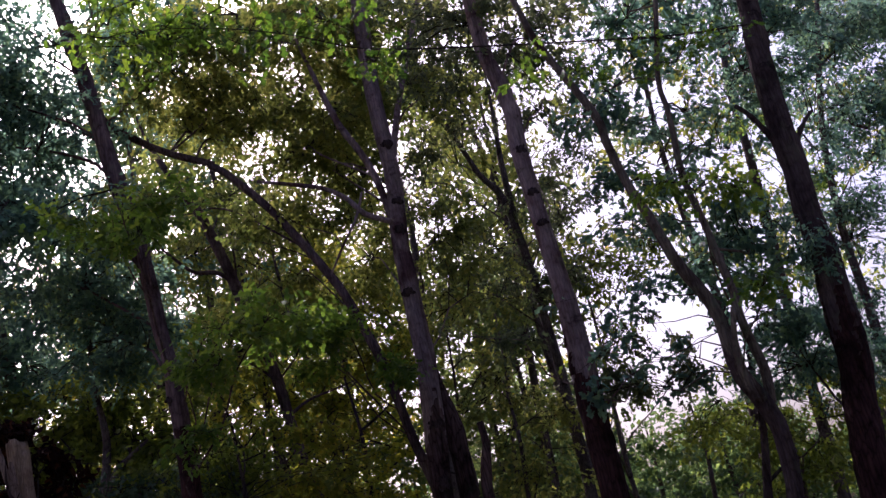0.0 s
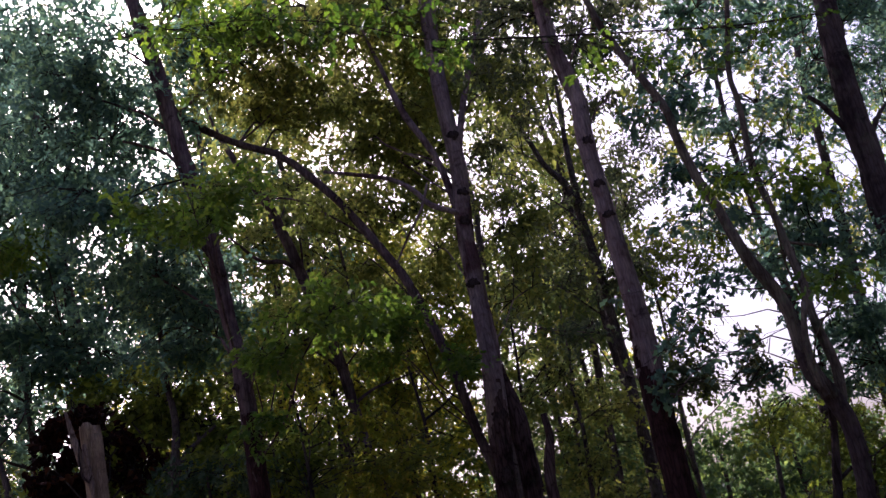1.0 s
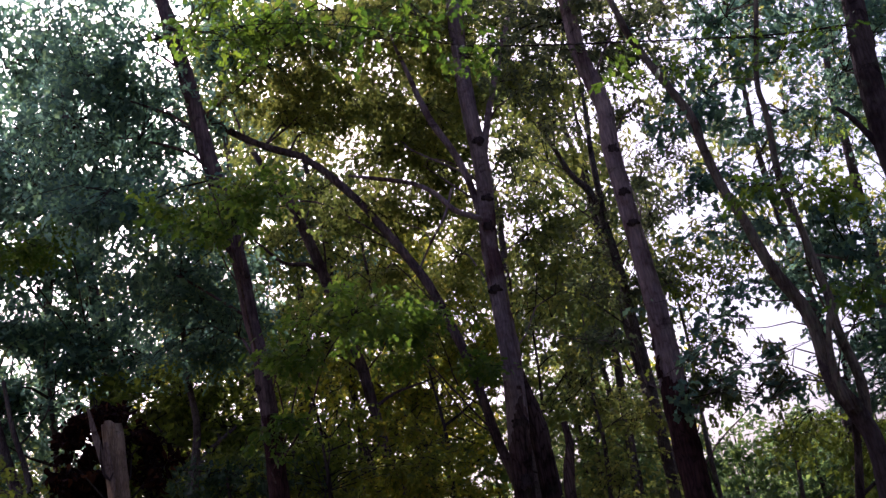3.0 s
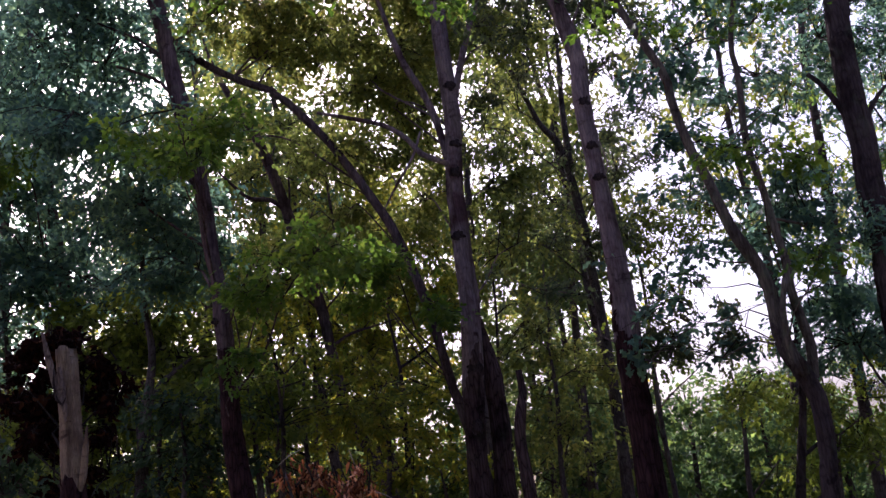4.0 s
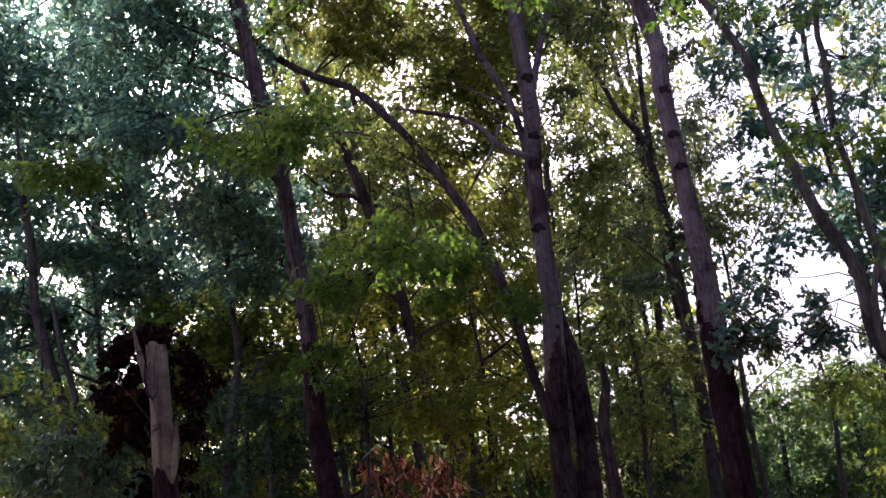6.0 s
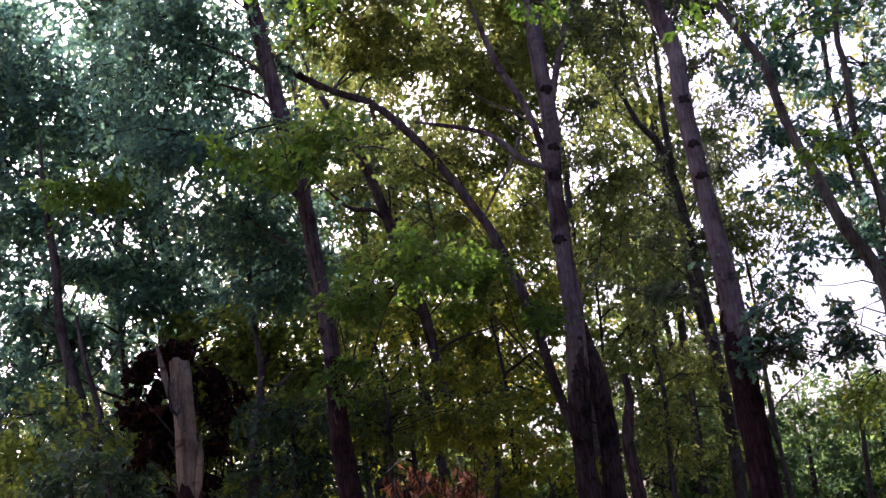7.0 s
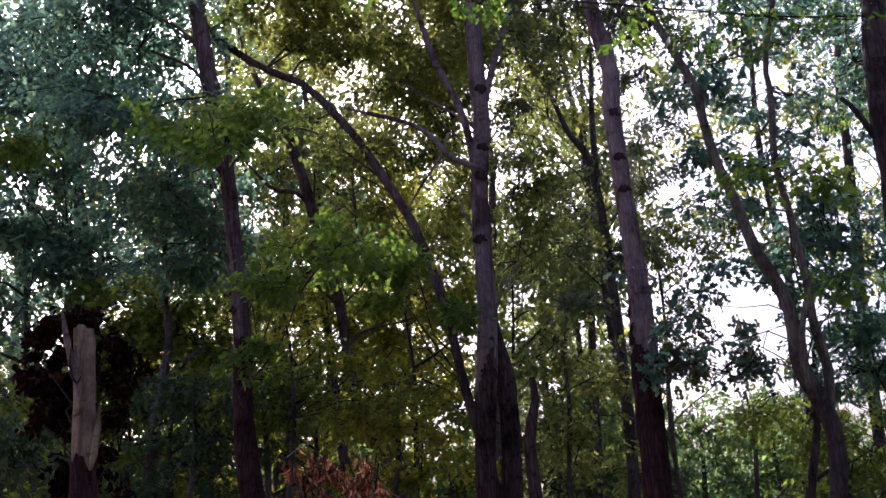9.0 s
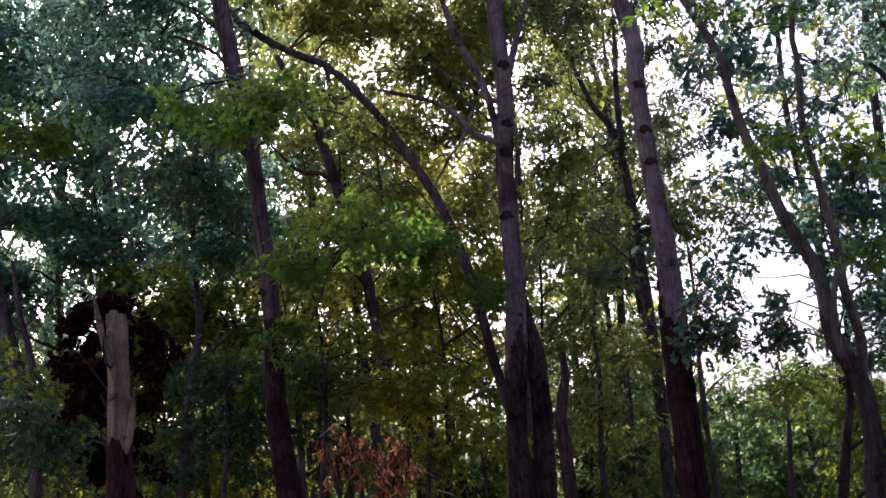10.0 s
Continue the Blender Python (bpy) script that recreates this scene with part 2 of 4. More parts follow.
def leaf_mesh(name, centres, ways, ups, sizes, shape, mat):
    """One mesh of many leaf blades: each starts at its centre and points along its way, face to its up."""
    base, tris = shape
    ways = ways / (np.linalg.norm(ways, axis=1, keepdims=True) + 1e-9)
    side = np.cross(ups, ways)
    side /= np.linalg.norm(side, axis=1, keepdims=True) + 1e-9
    face = np.cross(ways, side)
    co = centres[:, None, :] + sizes[:, None, None] * (
        base[None, :, 0, None] * ways[:, None, :] + base[None, :, 1, None] * side[:, None, :] + base[None, :, 2, None] * face[:, None, :])
    n, k = len(centres), len(base)
    tri = (np.array(tris)[None] + (np.arange(n) * k)[:, None, None]).reshape(-1, 3)
    me = bpy.data.meshes.new(name)
    me.vertices.add(n * k)
    me.vertices.foreach_set("co", co.reshape(-1))
    me.loops.add(tri.size)
    me.loops.foreach_set("vertex_index", tri.reshape(-1).astype(np.int32))
    me.polygons.add(len(tri))
    me.polygons.foreach_set("loop_start", np.arange(0, tri.size, 3, dtype=np.int32))
    me.update(calc_edges=True)
    me.materials.append(mat)
    return me


def sprays(rng, centre, radii, count, leaves, size, reach=0.36, wild=0.55, clump=0.72):
    """Leafy twig ends inside a bough: returns the ends and the leaves' centres, ways, ups and sizes."""
    d = rng.normal(size=(count, 3))
    d /= np.linalg.norm(d, axis=1, keepdims=True)
    ends = d * np.array(radii) * rng.random((count, 1)) ** 0.36
    # most twigs gather in flat tiers, with gaps between them
    tiers = ends[:max(2, count // 9)]
    own = rng.integers(len(tiers), size=count)
    flat = rng.normal(size=(count, 3)) * np.array(radii) * (0.21, 0.21, 0.085)
    ends = np.array(centre) + np.where(rng.random((count, 1)) < clump, tiers[own] + flat, ends)
    out = d * (1, 1, 0.35) + rng.normal(size=(count, 3)) * 0.45
    out[:, 2] -= 0.15
    out /= np.linalg.norm(out, axis=1, keepdims=True)
    s = rng.random((count, leaves)) * 1.25 - 0.45
    centres = ends[:, None] + out[:, None] * s[..., None] * reach + rng.normal(size=(count, leaves, 3)) * reach * 0.22
    flip = np.where(np.arange(leaves) % 2, 1.0, -1.0)[None, :, None]
    across = np.cross(out, (0, 0, 1))[:, None] * flip
    ways = out[:, None] * 0.5 + across * 0.8 + rng.normal(size=(count, leaves, 3)) * 0.45
    ways[..., 2] -= 0.3
    ups = np.array((0, 0, 1.0)) + rng.normal(size=(count, leaves, 3)) * wild
    sizes = size * (0.55 + 0.85 * rng.random((count, leaves)))
    return ends, out, centres.reshape(-1, 3), ways.reshape(-1, 3), ups.reshape(-1, 3), sizes.reshape(-1)


def bend(a, b, rng, sag=0.09):
    """Two inner points of a limb from a to b that rises first and then levels out."""
    a, b = np.array(a), np.array(b)
    length = np.linalg.norm(b - a)
    j = rng.normal(size=(2, 3)) * length * 0.06
    up = np.array((0, 0, length * sag))
    return a + (b - a) * 0.33 + up * 0.7 + j[0], a + (b - a) * 0.68 + up + j[1]


def leafy(owner, base, stems, boughs, leaf_mat, shape, size, leaves, rng, limb_mat, twig_sides=3, joined=False, hang=0.0, reach=0.36, single=0, single_mat=None, rise=0.55):
    """Limbs, twigs and crown of a tree; stems and boughs in world metres, parts relative to base."""
    base = np.array(base)
    line = np.array([q for s in stems for q in glide(s, 0.25)])
    twigs, together = ([], []), ([], [])
    all_c, all_w, all_u, all_s = [], [], [], []
    for x, y, z, rx, rz, count in boughs:
        centre, radii = np.array((x, y, z)), (rx, (rx + rz) * 0.5, rz)
        flat = np.linalg.norm(line[:, :2] - centre[:2], axis=1)
        score = np.abs(line[:, 2] - (z - 0.25 - rise * flat)) + 0.55 * flat
        start = line[np.argmin(score)]
        thick = min(start[3] * 0.5, 0.006 + 0.0012 * np.sqrt(count))
        m1, m2 = bend(start[:3], centre, rng, 0.09 if rise > 0.3 else 0.02)
        tip = centre + (centre - start[:3]) / (np.linalg.norm(centre - start[:3]) + 1e-6) * rx * 0.5
        way = [(*start[:3], thick), (*m1, thick * 0.85), (*m2, thick * 0.65), (*centre, thick * 0.42), (*tip, thick * 0.15)]
        way = [(*(np.array(q[:3]) - base), q[3]) for q in way]
        if joined:
            tube(together, glide(way, 0.5), 5)
        else:
            part("limb", limb_mesh("limb", way, 7, limb_mat, 0.2), owner)
        ends, out, c, w, u, s = sprays(rng, centre, radii, count, leaves, size, reach)
        if hang:
            w = w * (1 - hang) + np.array((0, 0, -1.0)) * hang
            u = rng.normal(size=u.shape)
        hubs = np.array([m2, centre, (m2 + centre) / 2, tip])
        forks = ends[::5]
        for i, (e, o) in enumerate(zip(ends, out) if twig_sides else ()):
            # every fifth twig springs from the limb, the others from these
            first = i % 5 == 0
            stock = hubs if first else forks
            h = stock[np.argmin(np.linalg.norm(stock - e, axis=1))]
            k = 1.0 if first else 0.5
            mid = (h + e) / 2 + np.array((0, 0, 0.08 * k)) - o * 0.08 * k
            tube(twigs, [(*(h - base), 0.009 * k), (*(mid - base), 0.007 * k), (*(e - base), 0.005 * k), (*(e + o * 0.28 * k - base), 0.002)], twig_sides, cap=False)
        all_c.append(c - base), all_w.append(w), all_u.append(u), all_s.append(s)
    if joined:
        part("branch_work", mesh_of("branch_work", *together, limb_mat), owner, kind="stuff")
    if twig_sides:
        part("twig_work", mesh_of("twig_work", *twigs, TWIG), owner, kind="stuff")
    c, w, u, s = (np.concatenate(q) for q in (all_c, all_w, all_u, all_s))
    if single:
        # the leaves of the stretch that hangs lowest over the path, one by one
        order = np.argsort(c[:, 1])
        near, rest = order[:single], order[single:]
        me = leaf_mesh("leaf", np.zeros((1, 3)), np.array([(1.0, 0, 0)]), np.array([(0, 0, 1.0)]), np.ones(1), shape, single_mat)
        for k in near:
            way = Vector(w[k]).normalized()
            side = Vector(u[k]).cross(way).normalized()
            m = Matrix((way, side, way.cross(side))).transposed().to_4x4() @ Matrix.Scale(s[k], 4)
            m.translation = Vector(c[k])
            part("leaf", me, owner).matrix_basis = m
        c, w, u, s = c[rest], w[rest], u[rest], s[rest]
    if len(c):
        part("crown", leaf_mesh("crown", c, w, u, s, shape, leaf_mat), owner, kind="stuff")


# ---- the plan of the trees: (depth, [(across, height, radius), ...]) from root to tip;
# boughs (across, depth, height, half width, half height, twigs) ----
STEM_A = (12.0, [
    (-1.8, -0.25, 0.206), (-1.82, 0.1, 0.172), (-1.85, 0.93, 0.146), (-1.91, 2.07, 0.138), (-1.98, 2.57, 0.126),
    (-2.04, 3.22, 0.111), (-2.05, 3.74, 0.108), (-2.06, 4.21, 0.102), (-2.09, 4.56, 0.097), (-2.1, 4.9, 0.091),
    (-2.16, 5.27, 0.092), (-2.19, 5.62, 0.096), (-2.23, 5.99, 0.097), (-2.28, 6.36, 0.101), (-2.32, 6.73, 0.113),
    (-2.41, 7.12, 0.114), (-2.5, 7.51, 0.108), (-2.6, 8.14, 0.107), (-2.7, 8.77, 0.106), (-2.84, 9.47, 0.105),
    (-3.12, 10.97, 0.068), (-3.28, 12.47, 0.021),
])
SIDE_A = []
BOUGHS_A = [
    (-4.6, 12.4, 9.95, 1.21, 0.77, 90), (-5.41, 12.9, 9.8, 1.14, 0.8, 144), (-3.15, 12.4, 9.58, 1.59, 0.85, 194), (-3.82, 12.4, 8.21, 1.23, 0.82, 295), (-4.11, 11.9, 8.85, 1.12, 0.82, 85),
    (-3.24, 11.9, 6.8, 1.22, 0.52, 141), (-3.41, 13.4, 6.48, 1.14, 0.62, 195), (-2.96, 13.4, 5.73, 0.91, 0.61, 171),
]
STEM_B = (13.4, [
    (1.13, -0.25, 0.117), (1.11, 0.1, 0.098), (1.04, 0.89, 0.082), (0.92, 1.98, 0.078), (0.83, 2.54, 0.074),
    (0.65, 3.27, 0.067), (0.55, 3.68, 0.065), (0.49, 4.02, 0.062), (0.43, 4.36, 0.063), (0.36, 4.71, 0.063),
    (0.27, 5.02, 0.064), (0.09, 5.57, 0.062), (-0.04, 5.9, 0.062), (-0.19, 6.18, 0.061), (-0.35, 6.47, 0.061),
    (-0.55, 6.81, 0.059), (-0.76, 7.15, 0.057), (-1.01, 7.47, 0.055), (-1.26, 7.77, 0.053), (-1.48, 7.96, 0.051),
    (-1.39, 7.93, 0.051), (-1.98, 8.22, 0.049), (-2.42, 8.52, 0.053), (-2.78, 8.84, 0.050), (-3.0, 9.4, 0.040), (-3.15, 10.1, 0.016),
])
SIDE_B = []
BOUGHS_B = [
    (-1.23, 15.1, 9.28, 1.08, 0.72, 69), (-0.58, 15.1, 9.73, 1.09, 0.72, 66), (-0.98, 15.5, 7.69, 1.06, 0.59, 29), (-2.48, 14.4, 8.01, 0.79, 0.45, 61), (-1.69, 14.4, 8.97, 1.03, 0.69, 83),
    (-1.45, 14.7, 7.33, 0.89, 0.56, 20), (-0.65, 14.9, 6.53, 0.77, 0.55, 36), (-1.86, 13.4, 9.55, 1.21, 0.88, 335),
]
STEM_C = (16.0, [
    (0.06, -0.25, 0.152), (0.02, 0.1, 0.127), (-0.11, 0.97, 0.108), (-0.33, 2.15, 0.101), (-0.54, 2.83, 0.095),
    (-0.77, 3.36, 0.088), (-0.98, 3.81, 0.082), (-1.11, 4.61, 0.083), (-1.21, 5.34, 0.087), (-1.38, 6.09, 0.092),
    (-1.6, 6.86, 0.093), (-1.77, 7.55, 0.091), (-2.06, 8.42, 0.081), (-2.46, 9.21, 0.053), (-2.71, 9.81, 0.034),
    (-2.86, 10.41, 0.011),
])
SIDE_C = [(16.0, [
    (-1.6, 7.01, 0.045), (-1.88, 7.28, 0.037), (-2.24, 7.36, 0.029), (-2.54, 7.67, 0.022), (-2.79, 7.98, 0.014),
]), (16.0, [
    (-1.13, 4.78, 0.030), (-0.8, 4.96, 0.023), (-0.34, 5.06, 0.015), (-0.02, 5.13, 0.008),
]), (16.0, [
    (-1.87, 7.87, 0.035), (-2.01, 8.32, 0.024), (-2.26, 8.56, 0.012),
])]
BOUGHS_C = [
    (-2.62, 18.1, 8.49, 1.1, 0.83, 128), (-1.38, 17.9, 7.89, 1.07, 0.8, 56), (-1.71, 17.7, 9.26, 1.09, 0.68, 54), (-2, 15.9, 6.01, 1.29, 0.58, 170), (-0.39, 16.4, 6.22, 1.08, 0.6, 106),
]
STEM_D = (13.0, [
    (0.69, -0.25, 0.193), (0.7, 0.1, 0.161), (0.71, 0.86, 0.136), (0.73, 1.91, 0.129), (0.74, 2.45, 0.123),
    (0.78, 3.14, 0.128), (0.84, 3.85, 0.137), (0.89, 4.58, 0.134), (0.89, 4.95, 0.128), (0.88, 5.33, 0.125),
    (0.88, 5.72, 0.123), (0.88, 6.11, 0.117), (0.95, 6.9, 0.116), (0.97, 7.31, 0.113), (0.94, 8.09, 0.112),
    (0.94, 8.72, 0.115), (0.97, 9.36, 0.113), (1.03, 10.01, 0.112), (1.16, 11.76, 0.073), (1.23, 13.51, 0.022),
])
SIDE_D = [(13.1, [
    (0.87, 6.14, 0.055), (0.82, 6.75, 0.054), (0.74, 7.2, 0.051), (0.61, 7.59, 0.049), (0.41, 8.02, 0.047),
    (0.29, 8.42, 0.041), (0.16, 8.95, 0.033), (0.06, 9.35, 0.022), (-0.01, 9.75, 0.006),
]), (13.0, [
    (0.92, 6.98, 0.051), (1.07, 7.54, 0.052), (1.24, 8.12, 0.048), (1.45, 8.71, 0.044), (1.65, 9.23, 0.040),
    (1.89, 9.84, 0.036), (2.19, 10.59, 0.023), (2.36, 11.34, 0.007),
]), (12.8, [
    (0.84, 6.39, 0.036), (0.5, 6.57, 0.036), (0.3, 6.83, 0.034), (0.03, 7.03, 0.032), (-0.41, 7.18, 0.027),
    (-0.82, 7.3, 0.019),
]), (12.8, [
    (-0.08, 5.84, 0.011), (0.12, 6.17, 0.016), (0.37, 6.54, 0.018), (0.48, 6.81, 0.018), (0.51, 6.89, 0.014),
])]
BOUGHS_D = [
    (0.72, 15.7, 8.23, 0.54, 1.08, 168), (0.86, 15.4, 9.48, 0.49, 0.73, 72), (0.36, 13.9, 8.65, 0.88, 0.66, 98), (-0.35, 14.4, 8.4, 1.01, 0.67, 72), (-0.4, 13.9, 7.11, 0.84, 0.47, 88),
    (0.23, 14.9, 8.21, 0.69, 0.69, 113), (1.11, 13.9, 9.8, 1.37, 1.02, 403), (-0.38, 13.4, 9.71, 1.32, 0.88, 273), (1.62, 13.4, 8.39, 0.74, 0.53, 68), (1.5, 13.4, 6.2, 0.8, 0.6, 63),
    (1.65, 13.4, 5.39, 0.89, 0.44, 42), (0.48, 15.4, 6.79, 0.69, 0.69, 63),
]
STEM_E = (13.2, [
    (1.01, -0.25, 0.216), (1.01, 0.10, 0.180), (1.02, 0.92, 0.153), (1.05, 2.05, 0.144), (1.08, 2.61, 0.122), (1.09, 3.19, 0.119), (1.07, 3.71, 0.116), (0.97, 4.24, 0.098), (0.91, 4.70, 0.084),
])
SIDE_E = [(12.6, [
    (1.34, -0.25, 0.123), (1.34, 0.1, 0.103), (1.32, 0.87, 0.087), (1.30, 1.93, 0.083), (1.28, 2.39, 0.078),
    (1.26, 2.73, 0.071), (1.31, 3.06, 0.068), (1.37, 3.29, 0.049), (1.35, 3.57, 0.041),
])]
STEM_F = (11.0, [
    (2.42, -0.25, 0.213), (2.41, 0.1, 0.177), (2.41, 0.76, 0.150), (2.4, 1.69, 0.142), (2.39, 1.91, 0.139),
    (2.39, 2.49, 0.140), (2.39, 3.08, 0.141), (2.39, 3.44, 0.140), (2.41, 3.88, 0.132), (2.41, 4.32, 0.118),
    (2.4, 4.64, 0.110), (2.38, 4.96, 0.106), (2.35, 5.63, 0.099), (2.32, 6.32, 0.098), (2.35, 6.79, 0.097),
    (2.29, 7.18, 0.095), (2.2, 7.59, 0.090), (2.19, 7.98, 0.086), (2.18, 8.55, 0.084), (2.15, 10.3, 0.055),
    (2.13, 12.05, 0.017),
])
SIDE_F = []
BOUGHS_F = [
    (3.06, 11.5, 4.17, 0.34, 0.28, 9), (3.05, 11.6, 3.59, 0.36, 0.25, 30), (3.36, 11.2, 3.76, 0.3, 0.2, 4), (3.35, 11, 3.34, 0.3, 0.18, 14),
    (2.16, 11.4, 8.3, 0.94, 0.85, 172), (3.04, 11.9, 7.42, 0.57, 0.67, 33), (2.97, 11.9, 6.29, 0.51, 0.74, 11), (3.15, 11.9, 8.28, 0.89, 0.79, 85), (1.48, 11.4, 4.29, 0.83, 0.37, 14),
]
STEM_F2 = (15.0, [
    (2.89, -0.25, 0.136), (2.9, 0.1, 0.113), (2.9, 0.82, 0.096), (2.91, 1.82, 0.09), (2.94, 2.76, 0.084),
    (2.94, 3.72, 0.078), (2.94, 4.56, 0.072), (2.9, 5.33, 0.073), (2.88, 6.03, 0.067), (2.81, 6.76, 0.061),
    (2.69, 7.36, 0.055), (2.46, 7.71, 0.045), (2.29, 8.19, 0.038), (2.12, 8.68, 0.032),
])
SIDE_F2 = [(15.0, [
    (2.81, 6.67, 0.058), (2.83, 7.4, 0.052), (2.84, 7.96, 0.045), (2.89, 8.63, 0.036), (2.92, 9.13, 0.023),
    (2.94, 9.63, 0.007),
])]
BOUGHS_F2 = [
    (2.06, 15, 8.02, 0.93, 0.69, 28), (1.59, 15, 7.77, 0.69, 0.57, 37), (2.5, 15.5, 6.68, 0.81, 0.7, 41), (2.18, 15, 5.82, 0.89, 0.66, 43), (2.42, 14.5, 8.7, 0.69, 0.69, 40),
    (2.34, 14.6, 7.01, 0.55, 0.66, 12), (3.56, 14.5, 7.87, 0.51, 0.68, 11), (3.7, 14.6, 6.82, 0.5, 0.67, 28), (3.55, 14.6, 5.65, 0.66, 0.39, 38), (4.06, 14.6, 7.33, 0.46, 0.57, 15),
    (3.3, 14.5, 6.46, 0.39, 0.55, 10),
]
STEM_G = (10.0, [
    (3.74, -0.25, 0.120), (3.75, 0.1, 0.101), (3.78, 0.73, 0.085), (3.83, 1.62, 0.081), (3.89, 2.03, 0.076),
    (3.91, 2.29, 0.077), (3.91, 2.56, 0.081), (3.82, 2.83, 0.087), (3.7, 3.11, 0.082), (3.66, 3.39, 0.062),
    (3.66, 3.68, 0.062), (3.58, 3.97, 0.063), (3.43, 4.28, 0.059), (3.34, 4.57, 0.055), (3.27, 4.87, 0.051),
    (3.16, 5.19, 0.050), (3.09, 5.5, 0.047), (3.04, 5.82, 0.047), (3.0, 6.14, 0.044), (2.61, 7.07, 0.040),
    (2.5, 7.52, 0.036), (2.45, 7.75, 0.033), (2.25, 8.65, 0.021), (2.12, 9.55, 0.006),
])
SIDE_G = [(10.1, [
    (3.95, 2.78, 0.054), (3.99, 3.11, 0.051), (3.95, 3.39, 0.047), (3.91, 3.68, 0.044), (3.92, 3.97, 0.045),
    (3.89, 4.21, 0.044), (3.87, 4.44, 0.041), (3.84, 4.75, 0.040), (3.78, 5.18, 0.038), (3.78, 5.49, 0.037),
    (3.81, 5.8, 0.035), (3.83, 6.12, 0.033), (3.83, 6.45, 0.029), (4.06, 7.37, 0.027), (4.19, 8.12, 0.017),
    (4.27, 8.87, 0.005),
]), (9.9, [
    (3.74, 2.82, 0.045), (3.69, 3.1, 0.039), (3.71, 3.43, 0.032), (3.79, 3.76, 0.025),
])]
BOUGHS_G = [
    (3.48, 10.9, 6.81, 0.62, 0.53, 38), (3.86, 10.9, 7.65, 1.01, 0.73, 101), (2.85, 10.4, 6.27, 0.41, 0.33, 15), (3.41, 10.6, 5.53, 0.5, 0.29, 25), (3.68, 10.9, 5.16, 0.51, 0.34, 22),
    (3.09, 10.5, 3.89, 1.09, 0.304, 6), (3.29, 10.4, 3.5, 0.975, 0.304, 6), (2.92, 10.7, 3.62, 0.787, 0.336, 7), (2.85, 10.7, 4.36, 0.7, 0.288, 7), (3.09, 10.7, 5.02, 0.33, 0.26, 7),
    (2.94, 10.7, 3.29, 0.787, 0.256, 13), (4.58, 11.4, 6.61, 0.84, 0.65, 41), (4.73, 11.2, 5.94, 0.73, 0.55, 21), (4.13, 10.9, 4.48, 0.59, 0.51, 68), (4.67, 10.9, 4.76, 0.69, 0.52, 70),
    (4.53, 11.1, 3.87, 0.6, 0.43, 47), (4.36, 11.9, 6.34, 0.67, 0.57, 24),
]
STEM_H = (10.5, [
    (4.78, -0.25, 0.259), (4.79, 0.1, 0.216), (4.83, 0.79, 0.183), (4.9, 1.75, 0.173), (4.93, 2.09, 0.164),
    (4.99, 2.43, 0.162), (5.03, 2.72, 0.159), (5.09, 3.01, 0.157), (5.12, 3.31, 0.158), (5.14, 3.62, 0.159),
    (5.16, 3.94, 0.16), (5.19, 4.26, 0.154), (5.16, 4.6, 0.152), (5.16, 4.94, 0.147), (5.19, 5.28, 0.145),
    (5.18, 5.63, 0.146), (5.19, 5.99, 0.145), (5.2, 6.35, 0.137), (5.22, 6.72, 0.132), (5.27, 7.09, 0.127),
    (5.32, 7.55, 0.122), (5.54, 9.3, 0.079), (5.67, 11.05, 0.024),
])
SIDE_H = [(10.5, [
    (5.12, 5.53, 0.042), (4.96, 5.87, 0.034), (4.84, 6.07, 0.029), (4.75, 6.16, 0.024),
]), (10.5, [
    (5.2, 5.38, 0.036), (5.33, 5.63, 0.032), (5.49, 5.84, 0.024), (5.61, 5.94, 0.016),
])]
BOUGHS_H = [
    (5.41, 11.4, 7.14, 0.97, 0.78, 82), (5.17, 11.4, 8.14, 1.19, 0.89, 164), (5.92, 11.1, 7.31, 0.97, 0.87, 86), (6.17, 11.7, 6.19, 0.89, 0.89, 45), (5.08, 10.9, 4.29, 0.69, 0.69, 54),
    (4.98, 11.4, 3.27, 0.8, 0.53, 92),
]
STEM_I = (13.0, [
    (6.71, -0.25, 0.103), (6.72, 0.1, 0.086), (6.73, 1.6, 0.073), (6.74, 3.56, 0.069), (6.76, 4.26, 0.063),
    (6.76, 4.91, 0.057), (6.81, 5.56, 0.055), (6.92, 6.31, 0.046), (7.1, 7.08, 0.04), (7.43, 8.13, 0.038),
    (7.71, 9.13, 0.025), (7.87, 10.13, 0.008),
])
SIDE_I = [(13.0, [
    (7.0, 6.7, 0.033), (7.17, 6.78, 0.03), (7.38, 6.7, 0.027), (7.62, 6.55, 0.02),
])]
BOUGHS_I = [
    (8.04, 13.4, 8.35, 0.8, 0.55, 140), (8.02, 13.4, 6.92, 0.7, 0.7, 156), (8.82, 13.8, 8.76, 0.8, 0.6, 156),
    (7.48, 13, 7.56, 1.02, 1.02, 76), (7.31, 13, 5.95, 0.87, 0.87, 40), (7.09, 13.5, 5.18, 0.88, 0.77, 86), (6.29, 13, 3.75, 0.92, 0.82, 155),
]
STEM_J = (14.5, [
    (6.2, -0.25, 0.122), (6.22, 0.1, 0.102), (6.27, 2.01, 0.086), (6.35, 4.46, 0.082), (6.43, 5.51, 0.079),
    (6.48, 6.34, 0.073), (6.53, 7.09, 0.067), (6.55, 7.73, 0.065), (6.58, 8.27, 0.058), (6.67, 8.87, 0.052),
    (6.75, 9.62, 0.034), (6.8, 10.37, 0.01),
])
SIDE_J = []
